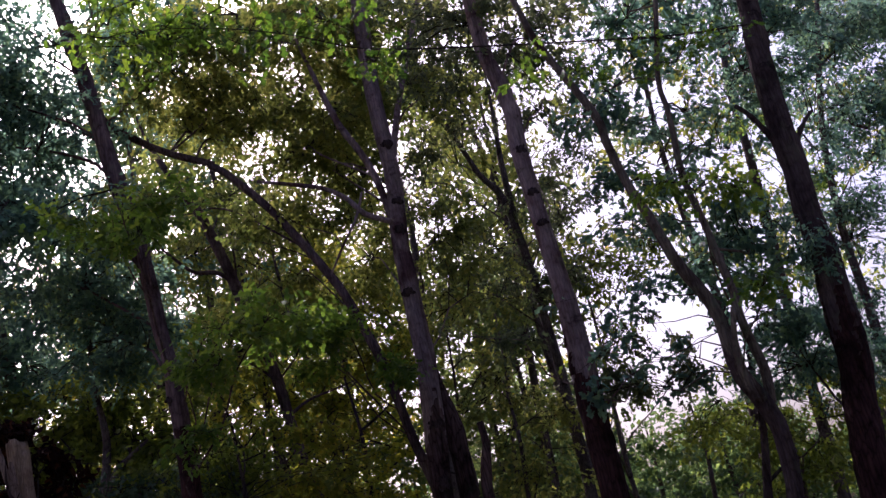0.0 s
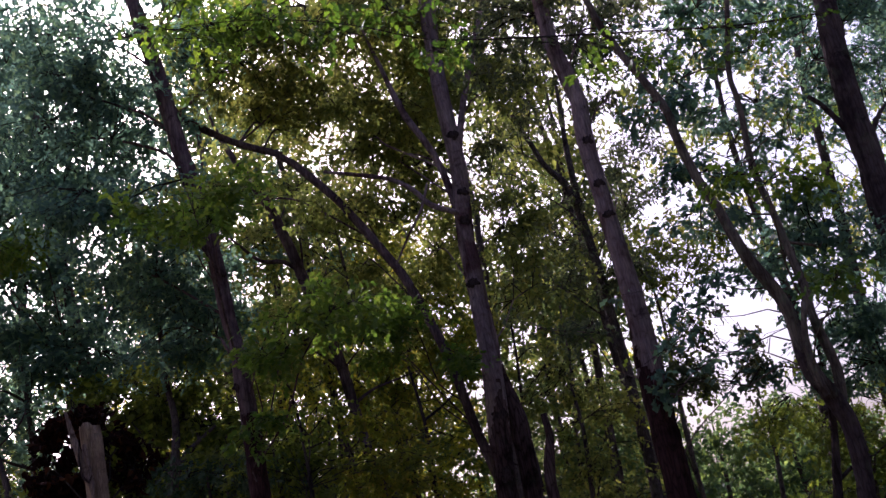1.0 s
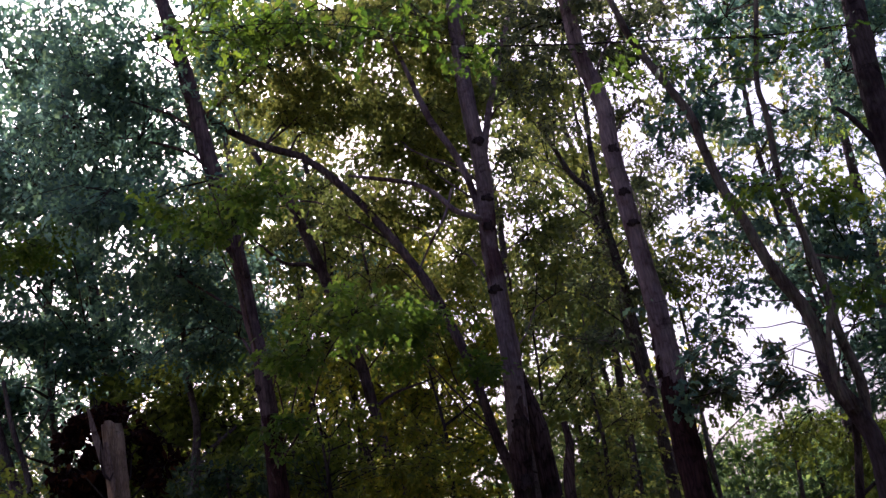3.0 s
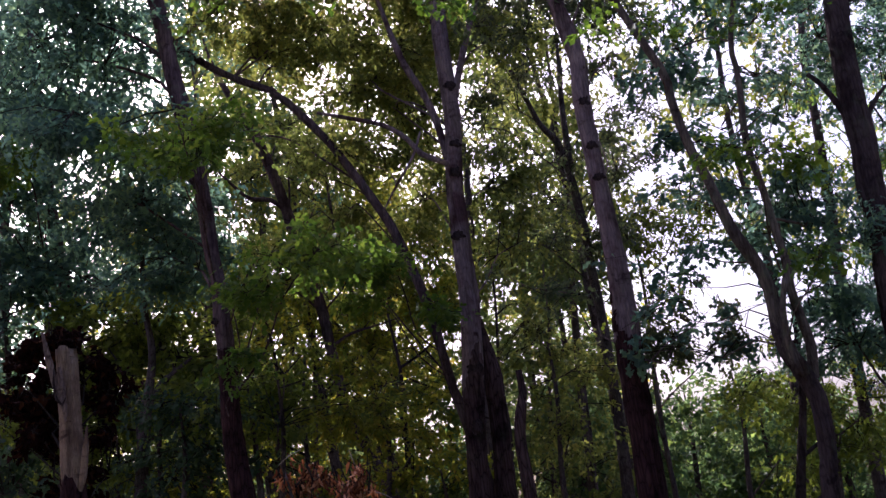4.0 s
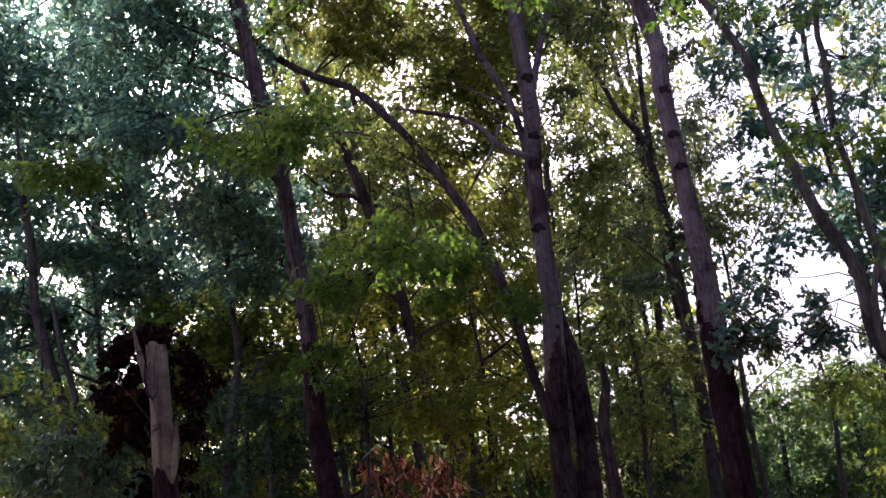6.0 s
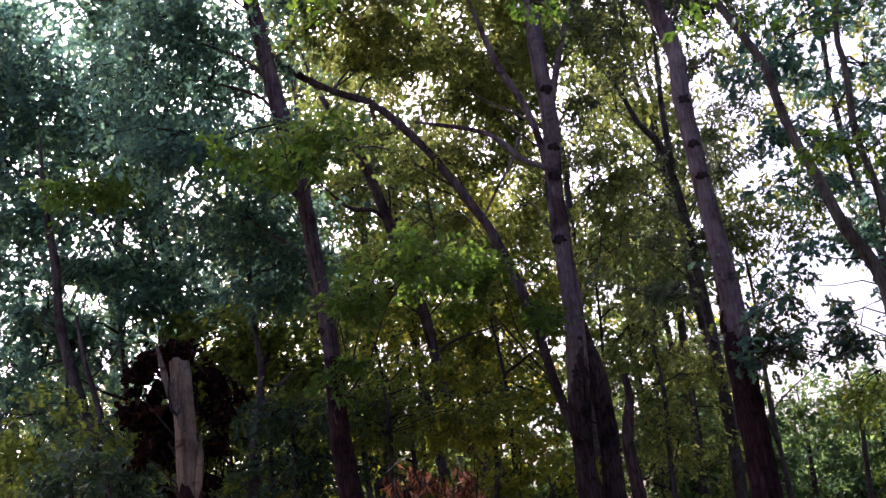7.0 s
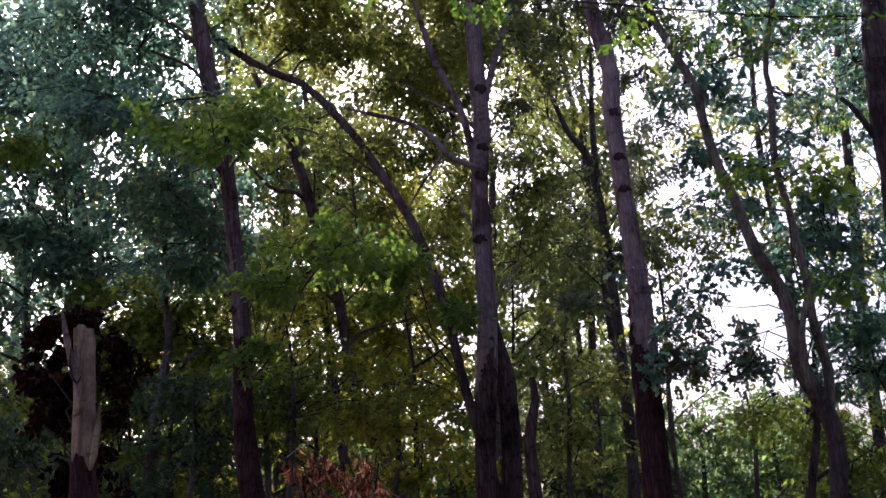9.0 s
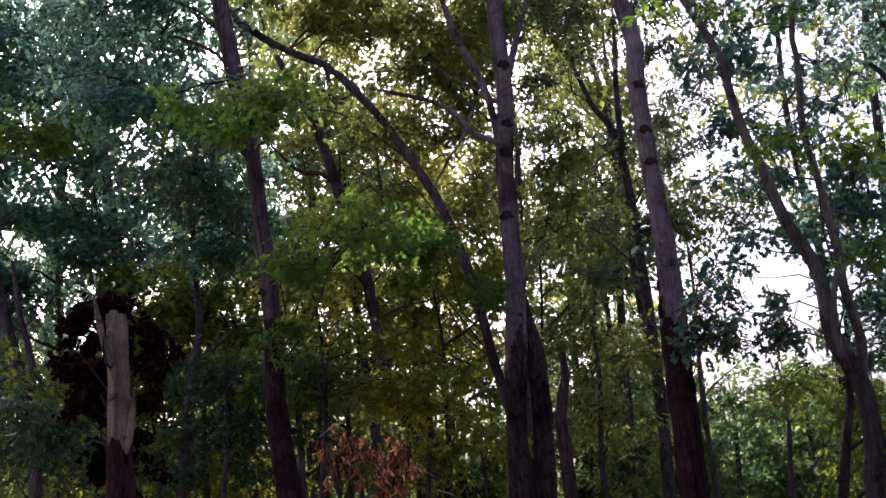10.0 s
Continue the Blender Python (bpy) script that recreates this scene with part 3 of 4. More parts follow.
BOUGHS_J = [
    (6.67, 14.5, 7.45, 0.72, 0.72, 26), (7, 14.5, 6.53, 0.71, 0.59, 24), (6.19, 14.5, 6.59, 0.7, 0.47, 22),
]
STEM_K = (14.0, [
    (-5.26, -0.25, 0.135), (-5.31, 0.1, 0.112), (-5.46, 1.5, 0.095), (-5.69, 3.33, 0.09), (-5.82, 3.96, 0.084),
    (-6.0, 4.53, 0.079), (-6.16, 5.12, 0.073), (-6.26, 5.62, 0.064), (-6.3, 6.39, 0.061), (-6.41, 7.01, 0.048),
    (-6.49, 7.76, 0.031), (-6.54, 8.51, 0.01),
])
SIDE_K = [(13.9, [
    (-5.62, 4.0, 0.048), (-5.71, 4.4, 0.042), (-5.85, 4.9, 0.036), (-5.96, 5.56, 0.026),
])]
BOUGHS_K = [
    (-6.98, 15, 6.31, 1.33, 0.85, 140), (-6.13, 15, 6.43, 1.07, 0.6, 31), (-6.51, 15.4, 5.32, 1.33, 0.6, 74), (-7.25, 15, 5.11, 1.08, 1.08, 252), (-5.42, 15.2, 5.72, 0.94, 0.47, 55),
    (-6.46, 16, 4.54, 1.23, 0.62, 169),
]
STEM_N = (16.0, [
    (-4.87, -0.25, 0.149), (-4.88, 0.1, 0.125), (-4.92, 1.53, 0.106), (-4.97, 3.39, 0.1), (-5.02, 4.44, 0.093),
    (-5.1, 5.53, 0.091), (-5.22, 6.37, 0.092), (-5.36, 7.33, 0.09), (-5.46, 8.22, 0.084), (-5.56, 9.14, 0.082),
    (-5.65, 10.07, 0.072), (-5.76, 11.17, 0.047), (-5.82, 12.27, 0.014),
])
SIDE_N = []
BOUGHS_N = [
    (-8.56, 16, 11.59, 1.17, 1.17, 317), (-8.39, 16, 10.28, 1.27, 1.27, 228), (-8.6, 16, 9.06, 1.11, 1.11, 167), (-6.34, 16, 9.19, 1.46, 0.93, 217), (-6.17, 15, 7.61, 1.34, 0.55, 126),
    (-7.04, 16, 10.29, 1.51, 1.1, 344), (-5.72, 16, 6.97, 1.25, 0.75, 90), (-4.74, 15.5, 6.2, 1.07, 0.71, 108), (-5.02, 16, 9.3, 1.04, 0.91, 198), (-7.47, 15.5, 8.08, 1.16, 1.29, 192),
]
STEM_O = (14.0, [
    (-3.78, -0.25, 0.129), (-3.76, 0.1, 0.107), (-3.69, 1.32, 0.091), (-3.59, 2.93, 0.086), (-3.51, 3.67, 0.074),
    (-3.44, 4.13, 0.062), (-3.39, 4.6, 0.053), (-3.47, 5.25, 0.041), (-3.48, 6.0, 0.032), (-3.51, 6.5, 0.021),
    (-3.53, 7.0, 0.006),
])
SIDE_O = [(14.0, [
    (-3.47, 3.82, 0.046), (-3.32, 4.11, 0.037), (-3.11, 4.28, 0.028), (-2.86, 4.45, 0.018),
])]
BOUGHS_O = [
    (-3.91, 15, 5.22, 1.23, 0.56, 147), (-3.21, 14.8, 4.7, 1.09, 0.54, 177), (-4.3, 15.5, 4.31, 1.03, 0.69, 128), (-2.83, 14.5, 4.05, 0.95, 0.42, 118), (-4.41, 15, 4.91, 0.9, 0.45, 64),
]
FRONT_A = [
    (-2.11, 11.0, 6.31, 0.45, 0.14, 26), (-1.75, 11.2, 4.63, 0.4, 0.16, 20), (-1.21, 11.2, 4.99, 0.45, 0.16, 24), (-2.5, 11.0, 6.3, 0.4, 0.14, 18), (-1.84, 11.3, 3.73, 0.35, 0.14, 14),
    (-2.02, 10.0, 5.85, 0.86, 0.25, 44), (-0.84, 10.6, 4.72, 0.9, 0.25, 45), (-1.36, 10.8, 4.47, 0.55, 0.21, 16),
]
FRONT_B = [
    (-0.73, 12.2, 4.97, 0.55, 0.2, 34), (-0.01, 12.4, 4.97, 0.4, 0.18, 26), (0.44, 12.4, 4.37, 0.32, 0.18, 18), (-0.51, 12.6, 4.72, 0.4, 0.16, 16),
]
FRONT_N = [
    (-5.06, 13.2, 7.25, 0.75, 0.28, 38), (-5.51, 13.4, 7.01, 0.87, 0.28, 41),
]
FRONT_G = [
    (3.35, 8.8, 4.65, 0.63, 0.2, 19), (3.8, 9.0, 3.72, 0.35, 0.18, 8),
]
STEM_SNAG = (9.0, [
    (-2.82, -0.25, 0.162), (-2.83, 0.1, 0.135), (-2.84, 0.92, 0.114), (-2.86, 2.05, 0.108), (-2.87, 2.23, 0.1),
    (-2.88, 2.62, 0.1), (-2.89, 3.0, 0.094), (-2.91, 3.4, 0.09), (-2.92, 3.66, 0.086),
])
SAPLINGS = []
SAPLINGS.append((-1.65, 13.2, [
    (-1.72, 13.2, 3.41, 1.32, 0.32, 60), (-1.53, 13.6, 4.05, 0.98, 0.44, 50), (-2.03, 13.4, 3.83, 0.77, 0.39, 36),
]))
SAPLINGS.append((-0.37, 14, [
    (-0.29, 14, 3.8, 0.9, 0.5, 48), (-0.46, 13.6, 3.16, 1.06, 0.48, 55), (-0.05, 14.2, 2.89, 0.8, 0.5, 43),
]))
SAPLINGS.append((-1.53, 17, [
    (-0.84, 17, 5.44, 1.35, 0.61, 81), (-0.12, 17.5, 5.11, 0.88, 0.75, 81), (-1.48, 17, 3.97, 1.46, 0.73, 126), (-1.61, 17, 5.11, 1.47, 0.55, 78), (-0.88, 17, 4.68, 1.22, 0.73, 100),
    (-2.17, 17, 5.44, 1.11, 0.62, 66), (0.57, 17, 6.02, 0.56, 0.87, 72), (0.55, 17, 5.15, 0.55, 0.61, 49), (0.77, 17, 5.52, 0.6, 0.55, 75),
]))
SAPLINGS.append((1.99, 14.4, [
    (1.8, 14.4, 4.35, 0.94, 0.57, 42), (2.03, 14.6, 3.73, 0.94, 0.58, 46), (2.22, 14.5, 2.99, 0.73, 0.62, 34),
]))
SAPLINGS.append((2.64, 16, [
    (2.79, 16, 3.89, 0.58, 0.92, 33), (2.47, 16, 2.54, 1.03, 0.68, 57), (2.1, 16, 2.32, 0.8, 0.68, 37),
]))
SAPLINGS.append((-2.84, 13, [
    (-2.68, 13, 3.7, 0.85, 0.32, 55), (-2.61, 13.3, 3.13, 0.77, 0.48, 47), (-3.09, 13.5, 2.89, 0.78, 0.59, 73),
]))
SAPLINGS.append((-3.81, 9.5, [
    (-3.92, 9.5, 2.86, 0.8, 0.23, 30), (-3.59, 9.6, 2.56, 0.72, 0.29, 32), (-4.25, 9.8, 2.57, 0.6, 0.3, 23),
]))
SAPLINGS.append((-4.25, 15.2, [
    (-4.13, 15.2, 3.43, 0.89, 0.67, 88), (-4.21, 15.2, 2.71, 0.89, 0.67, 95), (-5.67, 15.2, 2.65, 1.37, 0.57, 97), (-5.87, 15.2, 3.88, 1.27, 0.69, 143), (-4.46, 15.2, 3.86, 0.9, 0.68, 105),
]))
SAPLINGS.append((0.33, 15, [
    (0.31, 15, 2.46, 0.95, 0.63, 51), (-0.71, 15, 2.69, 0.95, 0.64, 29), (-2, 15, 2.54, 1.07, 0.64, 39), (-2.8, 15, 2.52, 0.97, 0.65, 56),
]))
SAPLINGS.append((4.07, 17, [
    (4.43, 17, 6.32, 0.9, 0.44, 63), (4.11, 17, 6.07, 0.51, 0.33, 22), (5.35, 17.3, 6.55, 0.61, 0.48, 31), (3.6, 14, 4.86, 0.63, 0.42, 5), (3.46, 14, 4.39, 0.62, 0.47, 22),
    (3.46, 14, 3.84, 0.41, 0.41, 15),
]))
SAPLINGS.append((-5.59, 12, [
    (-5.62, 12, 3.47, 0.85, 0.75, 94), (-5.32, 12, 2.67, 1.02, 0.65, 94),
]))
SAPLINGS.append((5.15, 13, [
    (4.73, 13, 2.94, 0.88, 0.49, 53), (5.25, 13, 2.69, 0.89, 0.59, 65), (5.47, 12.5, 2.75, 0.87, 0.77, 69),
]))
SAPLINGS.append((4.68, 15, [
    (5.04, 15, 3.58, 0.67, 0.45, 24), (5.31, 15, 2.28, 0.67, 0.67, 43),
]))
LONG_BRANCH = [
    (5.319, 10.4, 7.094, 0.0138), (3.955, 9.5, 6.637, 0.0108), (2.768, 8.6, 6.252, 0.0084), (1.784, 7.8, 5.913, 0.0078), (1.028, 7.2, 5.668, 0.0060),
    (0.479, 6.8, 5.536, 0.0048), (-0.069, 6.5, 5.583, 0.0042), (-0.627, 6.3, 5.612, 0.0030), (-1.176, 6.2, 5.61, 0.0024),
]
NEAR_BOUGHS = [
    (0.23, 6.6, 5.71, 0.49, 0.25, 15), (0.48, 6.6, 5.35, 0.18, 0.14, 8), (-1.26, 6.3, 5.75, 0.32, 0.24, 15), (1.74, 7.4, 5.42, 0.2, 0.17, 8), (-0.94, 7.0, 5.78, 0.75, 0.23, 36),
    (-0.37, 6.7, 5.93, 0.45, 0.22, 15), (0.84, 6.6, 6.05, 0.68, 0.28, 25), (-0.75, 6.3, 6.14, 0.88, 0.33, 46), (3.78, 9.0, 6.28, 0.84, 0.2, 15), (2.47, 8.2, 5.79, 0.34, 0.17, 8),
]
# withered clumps; the two near 2.5 m also stand in for dark shadow there
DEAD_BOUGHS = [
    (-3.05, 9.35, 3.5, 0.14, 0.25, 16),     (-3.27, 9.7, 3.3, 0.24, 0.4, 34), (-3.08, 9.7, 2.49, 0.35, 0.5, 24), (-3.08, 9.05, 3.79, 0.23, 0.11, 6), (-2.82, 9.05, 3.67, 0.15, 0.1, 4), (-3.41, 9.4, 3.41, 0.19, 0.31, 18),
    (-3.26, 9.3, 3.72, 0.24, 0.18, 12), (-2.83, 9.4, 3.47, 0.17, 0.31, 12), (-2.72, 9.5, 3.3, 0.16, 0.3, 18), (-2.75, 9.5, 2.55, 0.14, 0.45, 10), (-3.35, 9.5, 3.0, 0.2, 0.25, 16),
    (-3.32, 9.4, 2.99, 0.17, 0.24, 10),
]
RED_BOUGHS = [(-0.99 + 0.066 * k, 8.0 + 0.04 * (k % 3), 2.22 - 0.02 * abs(k - 2.5) - 0.03 * (k % 2), 0.05, 0.26, 4 + k % 3) for k in range(6)]
RED_BOUGHS += [(-0.55 + 0.043 * k, 7.9 + 0.04 * (k % 2), 2.11 - 0.03 * abs(k - 2), 0.04, 0.24, 4 + k % 3) for k in range(5)]
# x, depth, lean, height, radius
POLES = [
    (-5.4, 15, -0.068, 6.5, 0.075), (-3.45, 14.6, 0.0, 5.2, 0.06), (-1.78, 13.5, -0.07, 4.4, 0.07), (-1.98, 16, -0.02, 5.5, 0.06), (-1.75, 15.5, 0.07, 4.6, 0.065),
    (-0.28, 15, 0.045, 5.0, 0.065), (2.0, 17, 0.08, 6.0, 0.05), (4.05, 12, 0.14, 4.2, 0.075), (0.05, 18, -0.145, 8.5, 0.085), (1.75, 19, 0.0, 7.0, 0.06),
]
PALE_TWIGS = [[(-0.466, 7.9, 2.049, 0.004), (-0.347, 7.9, 2.061, 0.004), (-0.249, 7.9, 2.025, 0.004), (-0.168, 7.9, 1.971, 0.003)], [(-1.019, 7.9, 2.328, 0.003), (-0.936, 7.9, 2.389, 0.004), (-0.845, 7.9, 2.425, 0.003)], [(-0.49, 7.9, 2.383, 0.003), (-0.461, 7.9, 2.285, 0.004), (-0.433, 7.9, 2.187, 0.004)], [(-0.174, 7.9, 1.881, 0.003), (-0.1, 7.9, 1.86, 0.004), (-0.02, 7.9, 1.822, 0.003)]]
KNOTS_D = [(7.56, 0.05), (6.71, 0.039), (6.29, 0.054), (5.45, 0.046), (3.69, 0.07), (2.99, 0.07)]
KNOTS_F = [(6.26, 0.046), (5.74, 0.039), (5.33, 0.033)]
KNOTS_A = [(5.84, 0.043), (4.42, 0.036)]



def standing(stem, depth_wander=0.0):
    """World points of a stem that stands in one upright plane, leaning a little in depth."""
    depth, pts = stem
    return [(x, depth + depth_wander * max(z, 0) ** 1.3, z, r) for x, z, r in pts]


def big_tree(stem, side, boughs, label, bark, leaf_mat, seed, shape=OAK, size=0.098, leaves=14, wander=0.0, reach=0.27, group="trees of the wood's edge", front=(), rough_to=0.0, rough_mat=None, rise=0.55):
    rng = np.random.default_rng(seed)
    pts = standing(stem, wander)
    base = (pts[0][0], pts[0][1], 0.0)
    owner = thing("tree", base, label, "tree", group)
    local = [(x - base[0], y - base[1], z, r) for x, y, z, r in pts]
    part("trunk", limb_mesh("trunk", local, 18, bark, 0.09, 0.13), owner)
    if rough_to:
        # rough old bark on the lower stem, ending in a ragged rim; its darkness partly paints shade
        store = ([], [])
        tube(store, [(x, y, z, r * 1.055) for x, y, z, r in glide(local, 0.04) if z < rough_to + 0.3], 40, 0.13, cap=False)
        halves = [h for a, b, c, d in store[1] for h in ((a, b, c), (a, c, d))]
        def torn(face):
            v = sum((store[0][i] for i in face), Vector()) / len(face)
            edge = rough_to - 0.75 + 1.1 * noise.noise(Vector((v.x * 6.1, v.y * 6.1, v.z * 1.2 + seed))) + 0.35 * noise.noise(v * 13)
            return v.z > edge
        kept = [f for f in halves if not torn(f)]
        me = mesh_of("rough_shade_bark", store[0], kept, rough_mat or BARK_ROUGH)
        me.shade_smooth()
        part("rough_shade_bark", me, owner, "furrowed old bark, darkened to hold the shade low on the trunk")
    stems = [pts]
    for s in side:
        q = standing(s, wander)
        stems.append(q)
        part("branch", limb_mesh("branch", [(x - base[0], y - base[1], z, r) for x, y, z, r in q], 10, bark, 0.1, 0.1), owner)
    if boughs:
        leafy(owner, base, stems, boughs, leaf_mat, shape, size, leaves, rng, bark, reach=reach, rise=rise)
    if front:
        leafy(owner, base, stems, front, LEAF_MID, shape, 0.1, 15, rng, bark, reach=0.26)
    return owner


# ---- ground ----
def ground():
    m, t, b, out = material("leaf_litter")
    pos = t.nodes.new("ShaderNodeTexCoord")
    n1 = node(t, "ShaderNodeTexNoise", Scale=0.35, Detail=4.0)
    n2 = node(t, "ShaderNodeTexVoronoi", Scale=14.0)
    t.links.new(pos.outputs["Object"], n1.inputs["Vector"])
    t.links.new(pos.outputs["Object"], n2.inputs["Vector"])
    n3 = node(t, "ShaderNodeTexNoise", Scale=45.0, Detail=5.0, Roughness=0.7)
    t.links.new(pos.outputs["Object"], n3.inputs["Vector"])
    split = t.nodes.new("ShaderNodeSeparateColor")
    t.links.new(n2.outputs["Color"], split.inputs[0])
    litter = ramp(t, split.outputs[0], [(0.0, (0.045, 0.028, 0.018)), (0.45, (0.10, 0.062, 0.036)), (0.8, (0.15, 0.095, 0.055)), (1.0, (0.20, 0.15, 0.09))])
    thin = ramp(t, n3.outputs["Fac"], [(0.3, (0.035, 0.055, 0.016)), (0.7, (0.09, 0.12, 0.04))])
    where = ramp(t, n1.outputs["Fac"], [(0.45, (0, 0, 0)), (0.62, (1, 1, 1))])
    t.links.new(mixed(t, where, litter, thin), b.inputs["Base Color"])
    b.inputs["Roughness"].default_value = 0.9
    bump = node(t, "ShaderNodeBump", Strength=0.6, Distance=0.05)
    t.links.new(n2.outputs["Distance"], bump.inputs["Height"])
    t.links.new(bump.outputs[0], b.inputs["Normal"])
    verts, faces = [(0, 0, 0)], []
    rings = [2, 4, 6, 8, 10, 12, 14, 16, 19, 23, 28, 35, 45, 60, 90, 150, 300, 700, 1800]
    for i, r in enumerate(rings):
        for k in range(72):
            a = 2 * math.pi * k / 72
            p = Vector((r * math.cos(a), r * math.sin(a), 0))
            p.z = 0.12 * noise.noise(p * 0.25) - (0.1 if r > 100 else 0)
            verts.append(p)
    faces += [(0, 1 + k, 1 + (k + 1) % 72) for k in range(72)]
    for i in range(len(rings) - 1):
        for k in range(72):
            a, c = 1 + i * 72 + k, 1 + i * 72 + (k + 1) % 72
            faces.append((a, a + 72, c + 72, c))
    me = mesh_of("ground", verts, faces, m)
    me.shade_smooth()
    tagged(new("ground", me), "woodland ground with leaf litter and thin grass", "ground", kind="structure")


ground()

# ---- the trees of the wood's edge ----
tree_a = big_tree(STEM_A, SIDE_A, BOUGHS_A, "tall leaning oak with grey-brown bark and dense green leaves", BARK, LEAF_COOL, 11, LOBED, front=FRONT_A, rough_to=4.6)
big_tree(STEM_B, SIDE_B, BOUGHS_B, "strongly arched leaning tree with thin yellowish-green leaves", BARK, LEAF_OLIVE, 12, LOBED, front=FRONT_B)
big_tree(STEM_C, SIDE_C, BOUGHS_C, "slim bent tree with brown bark and dull olive leaves", BARK, LEAF_OLIVE, 13, LOBED, reach=0.27)
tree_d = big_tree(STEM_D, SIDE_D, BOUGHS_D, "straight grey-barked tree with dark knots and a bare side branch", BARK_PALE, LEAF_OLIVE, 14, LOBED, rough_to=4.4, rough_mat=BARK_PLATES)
big_tree(STEM_E, SIDE_E, [], "short brown furrowed twin stems beside the straight grey tree", BARK_PLATES, LEAF, 15)
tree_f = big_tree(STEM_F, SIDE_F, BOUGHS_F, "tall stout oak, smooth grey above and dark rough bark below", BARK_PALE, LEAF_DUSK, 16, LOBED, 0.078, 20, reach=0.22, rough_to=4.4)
big_tree(STEM_F2, SIDE_F2, BOUGHS_F2, "thin crooked tree close behind the stout oak", BARK_THIN, LEAF_DUSK, 17, LOBED, 0.074, 21)
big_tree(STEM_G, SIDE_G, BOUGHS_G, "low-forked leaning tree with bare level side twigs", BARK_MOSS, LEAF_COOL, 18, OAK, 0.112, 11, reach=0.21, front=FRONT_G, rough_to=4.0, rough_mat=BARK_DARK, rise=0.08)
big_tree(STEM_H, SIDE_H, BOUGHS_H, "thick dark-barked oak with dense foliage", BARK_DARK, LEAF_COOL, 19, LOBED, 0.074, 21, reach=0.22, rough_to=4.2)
big_tree(STEM_I, SIDE_I, BOUGHS_I, "very thin straight tree beside the thick oak", BARK_THIN, LEAF_COOL, 20, LOBED, 0.075, 21)
big_tree(STEM_J, SIDE_J, BOUGHS_J, "thin leaning tree behind the thick oak", BARK_THIN, LEAF, 21, LOBED)
big_tree(STEM_K, SIDE_K, BOUGHS_K, "slim forked tree in the shaded thicket", BARK_THIN, LEAF_COOL, 22, LOBED, 0.135, 10)
big_tree(STEM_N, SIDE_N, BOUGHS_N, "slender upright tree behind the broken snag", BARK_THIN, LEAF_COOL, 23, LOBED, 0.14, 9, front=FRONT_N)
big_tree(STEM_O, SIDE_O, BOUGHS_O, "small crooked tree in deep shade", BARK_THIN, LEAF_DARK, 24, HEX)


def knots(owner, stem, marks, seed):
    """Dark branch scars on the side of a trunk that faces the path."""
    rng = np.random.default_rng(seed)
    line = glide(standing(stem), 0.05)
    for height, size in marks:
        x, y, z, r = min(line, key=lambda q: abs(q[2] - height))
        bm = bmesh.new()
        bmesh.ops.create_uvsphere(bm, u_segments=20, v_segments=14, radius=1.0)
        for v in bm.verts:
            w = 0.9 + 0.6 * noise.noise(v.co * 1.6 + Vector((height, 0, 0))) + 0.35 * noise.noise(v.co * 4.1 + Vector((0, height, 0)))
            v.co = Vector((v.co.x * w * r * 0.66, v.co.y * 0.2 * r, v.co.z * w * size * 1.35))
        me = bpy.data.meshes.new("knot")
        bm.to_mesh(me)
        bm.free()
        me.materials.append(SCAR)
        me.shade_smooth()
        k = part("knot", me, owner, "dark branch scar")
        a = rng.normal() * 0.25
        k.location = Vector((x + r * math.sin(a) * 0.9, y - r * math.cos(a) * 0.97, z)) - owner.location


knots(tree_d, STEM_D, KNOTS_D, 1)
knots(tree_f, STEM_F, KNOTS_F, 2)
knots(tree_a, STEM_A, KNOTS_A, 3)

# the long thin branch that the thick oak stretches over the path, with its sunlit leaves
far_end = thing("overhanging_branch", LONG_BRANCH[0][:3], "long thin overhanging branch with bright sunlit oak leaves", "branch")
part("branch", limb_mesh("branch", [(*(Vector(q[:3]) - far_end.location), q[3]) for q in LONG_BRANCH], 8, TWIG, 0.12, 0.1), far_end)
leafy(far_end, LONG_BRANCH[0][:3], [LONG_BRANCH], NEAR_BOUGHS, LEAF_BRIGHT, OAK, 0.078, 11, np.random.default_rng(31), TWIG, reach=0.2, single=300, single_mat=LEAF_SINGLE)


def splinter(name, owner, points, mat, sides=7, flat=0.45):
    """A flat torn slat of wood that follows points (x, y, z, r) and ends in a point."""
    store = ([], [])
    tube(store, glide(points, 0.06), sides, 0.25)
    mid = sum((v.y for v in store[0]), 0.0) / len(store[0])
    verts = [Vector((v.x, mid + (v.y - mid) * flat, v.z)) for v in store[0]]
    return part(name, mesh_of(name, verts, store[1], mat), owner)


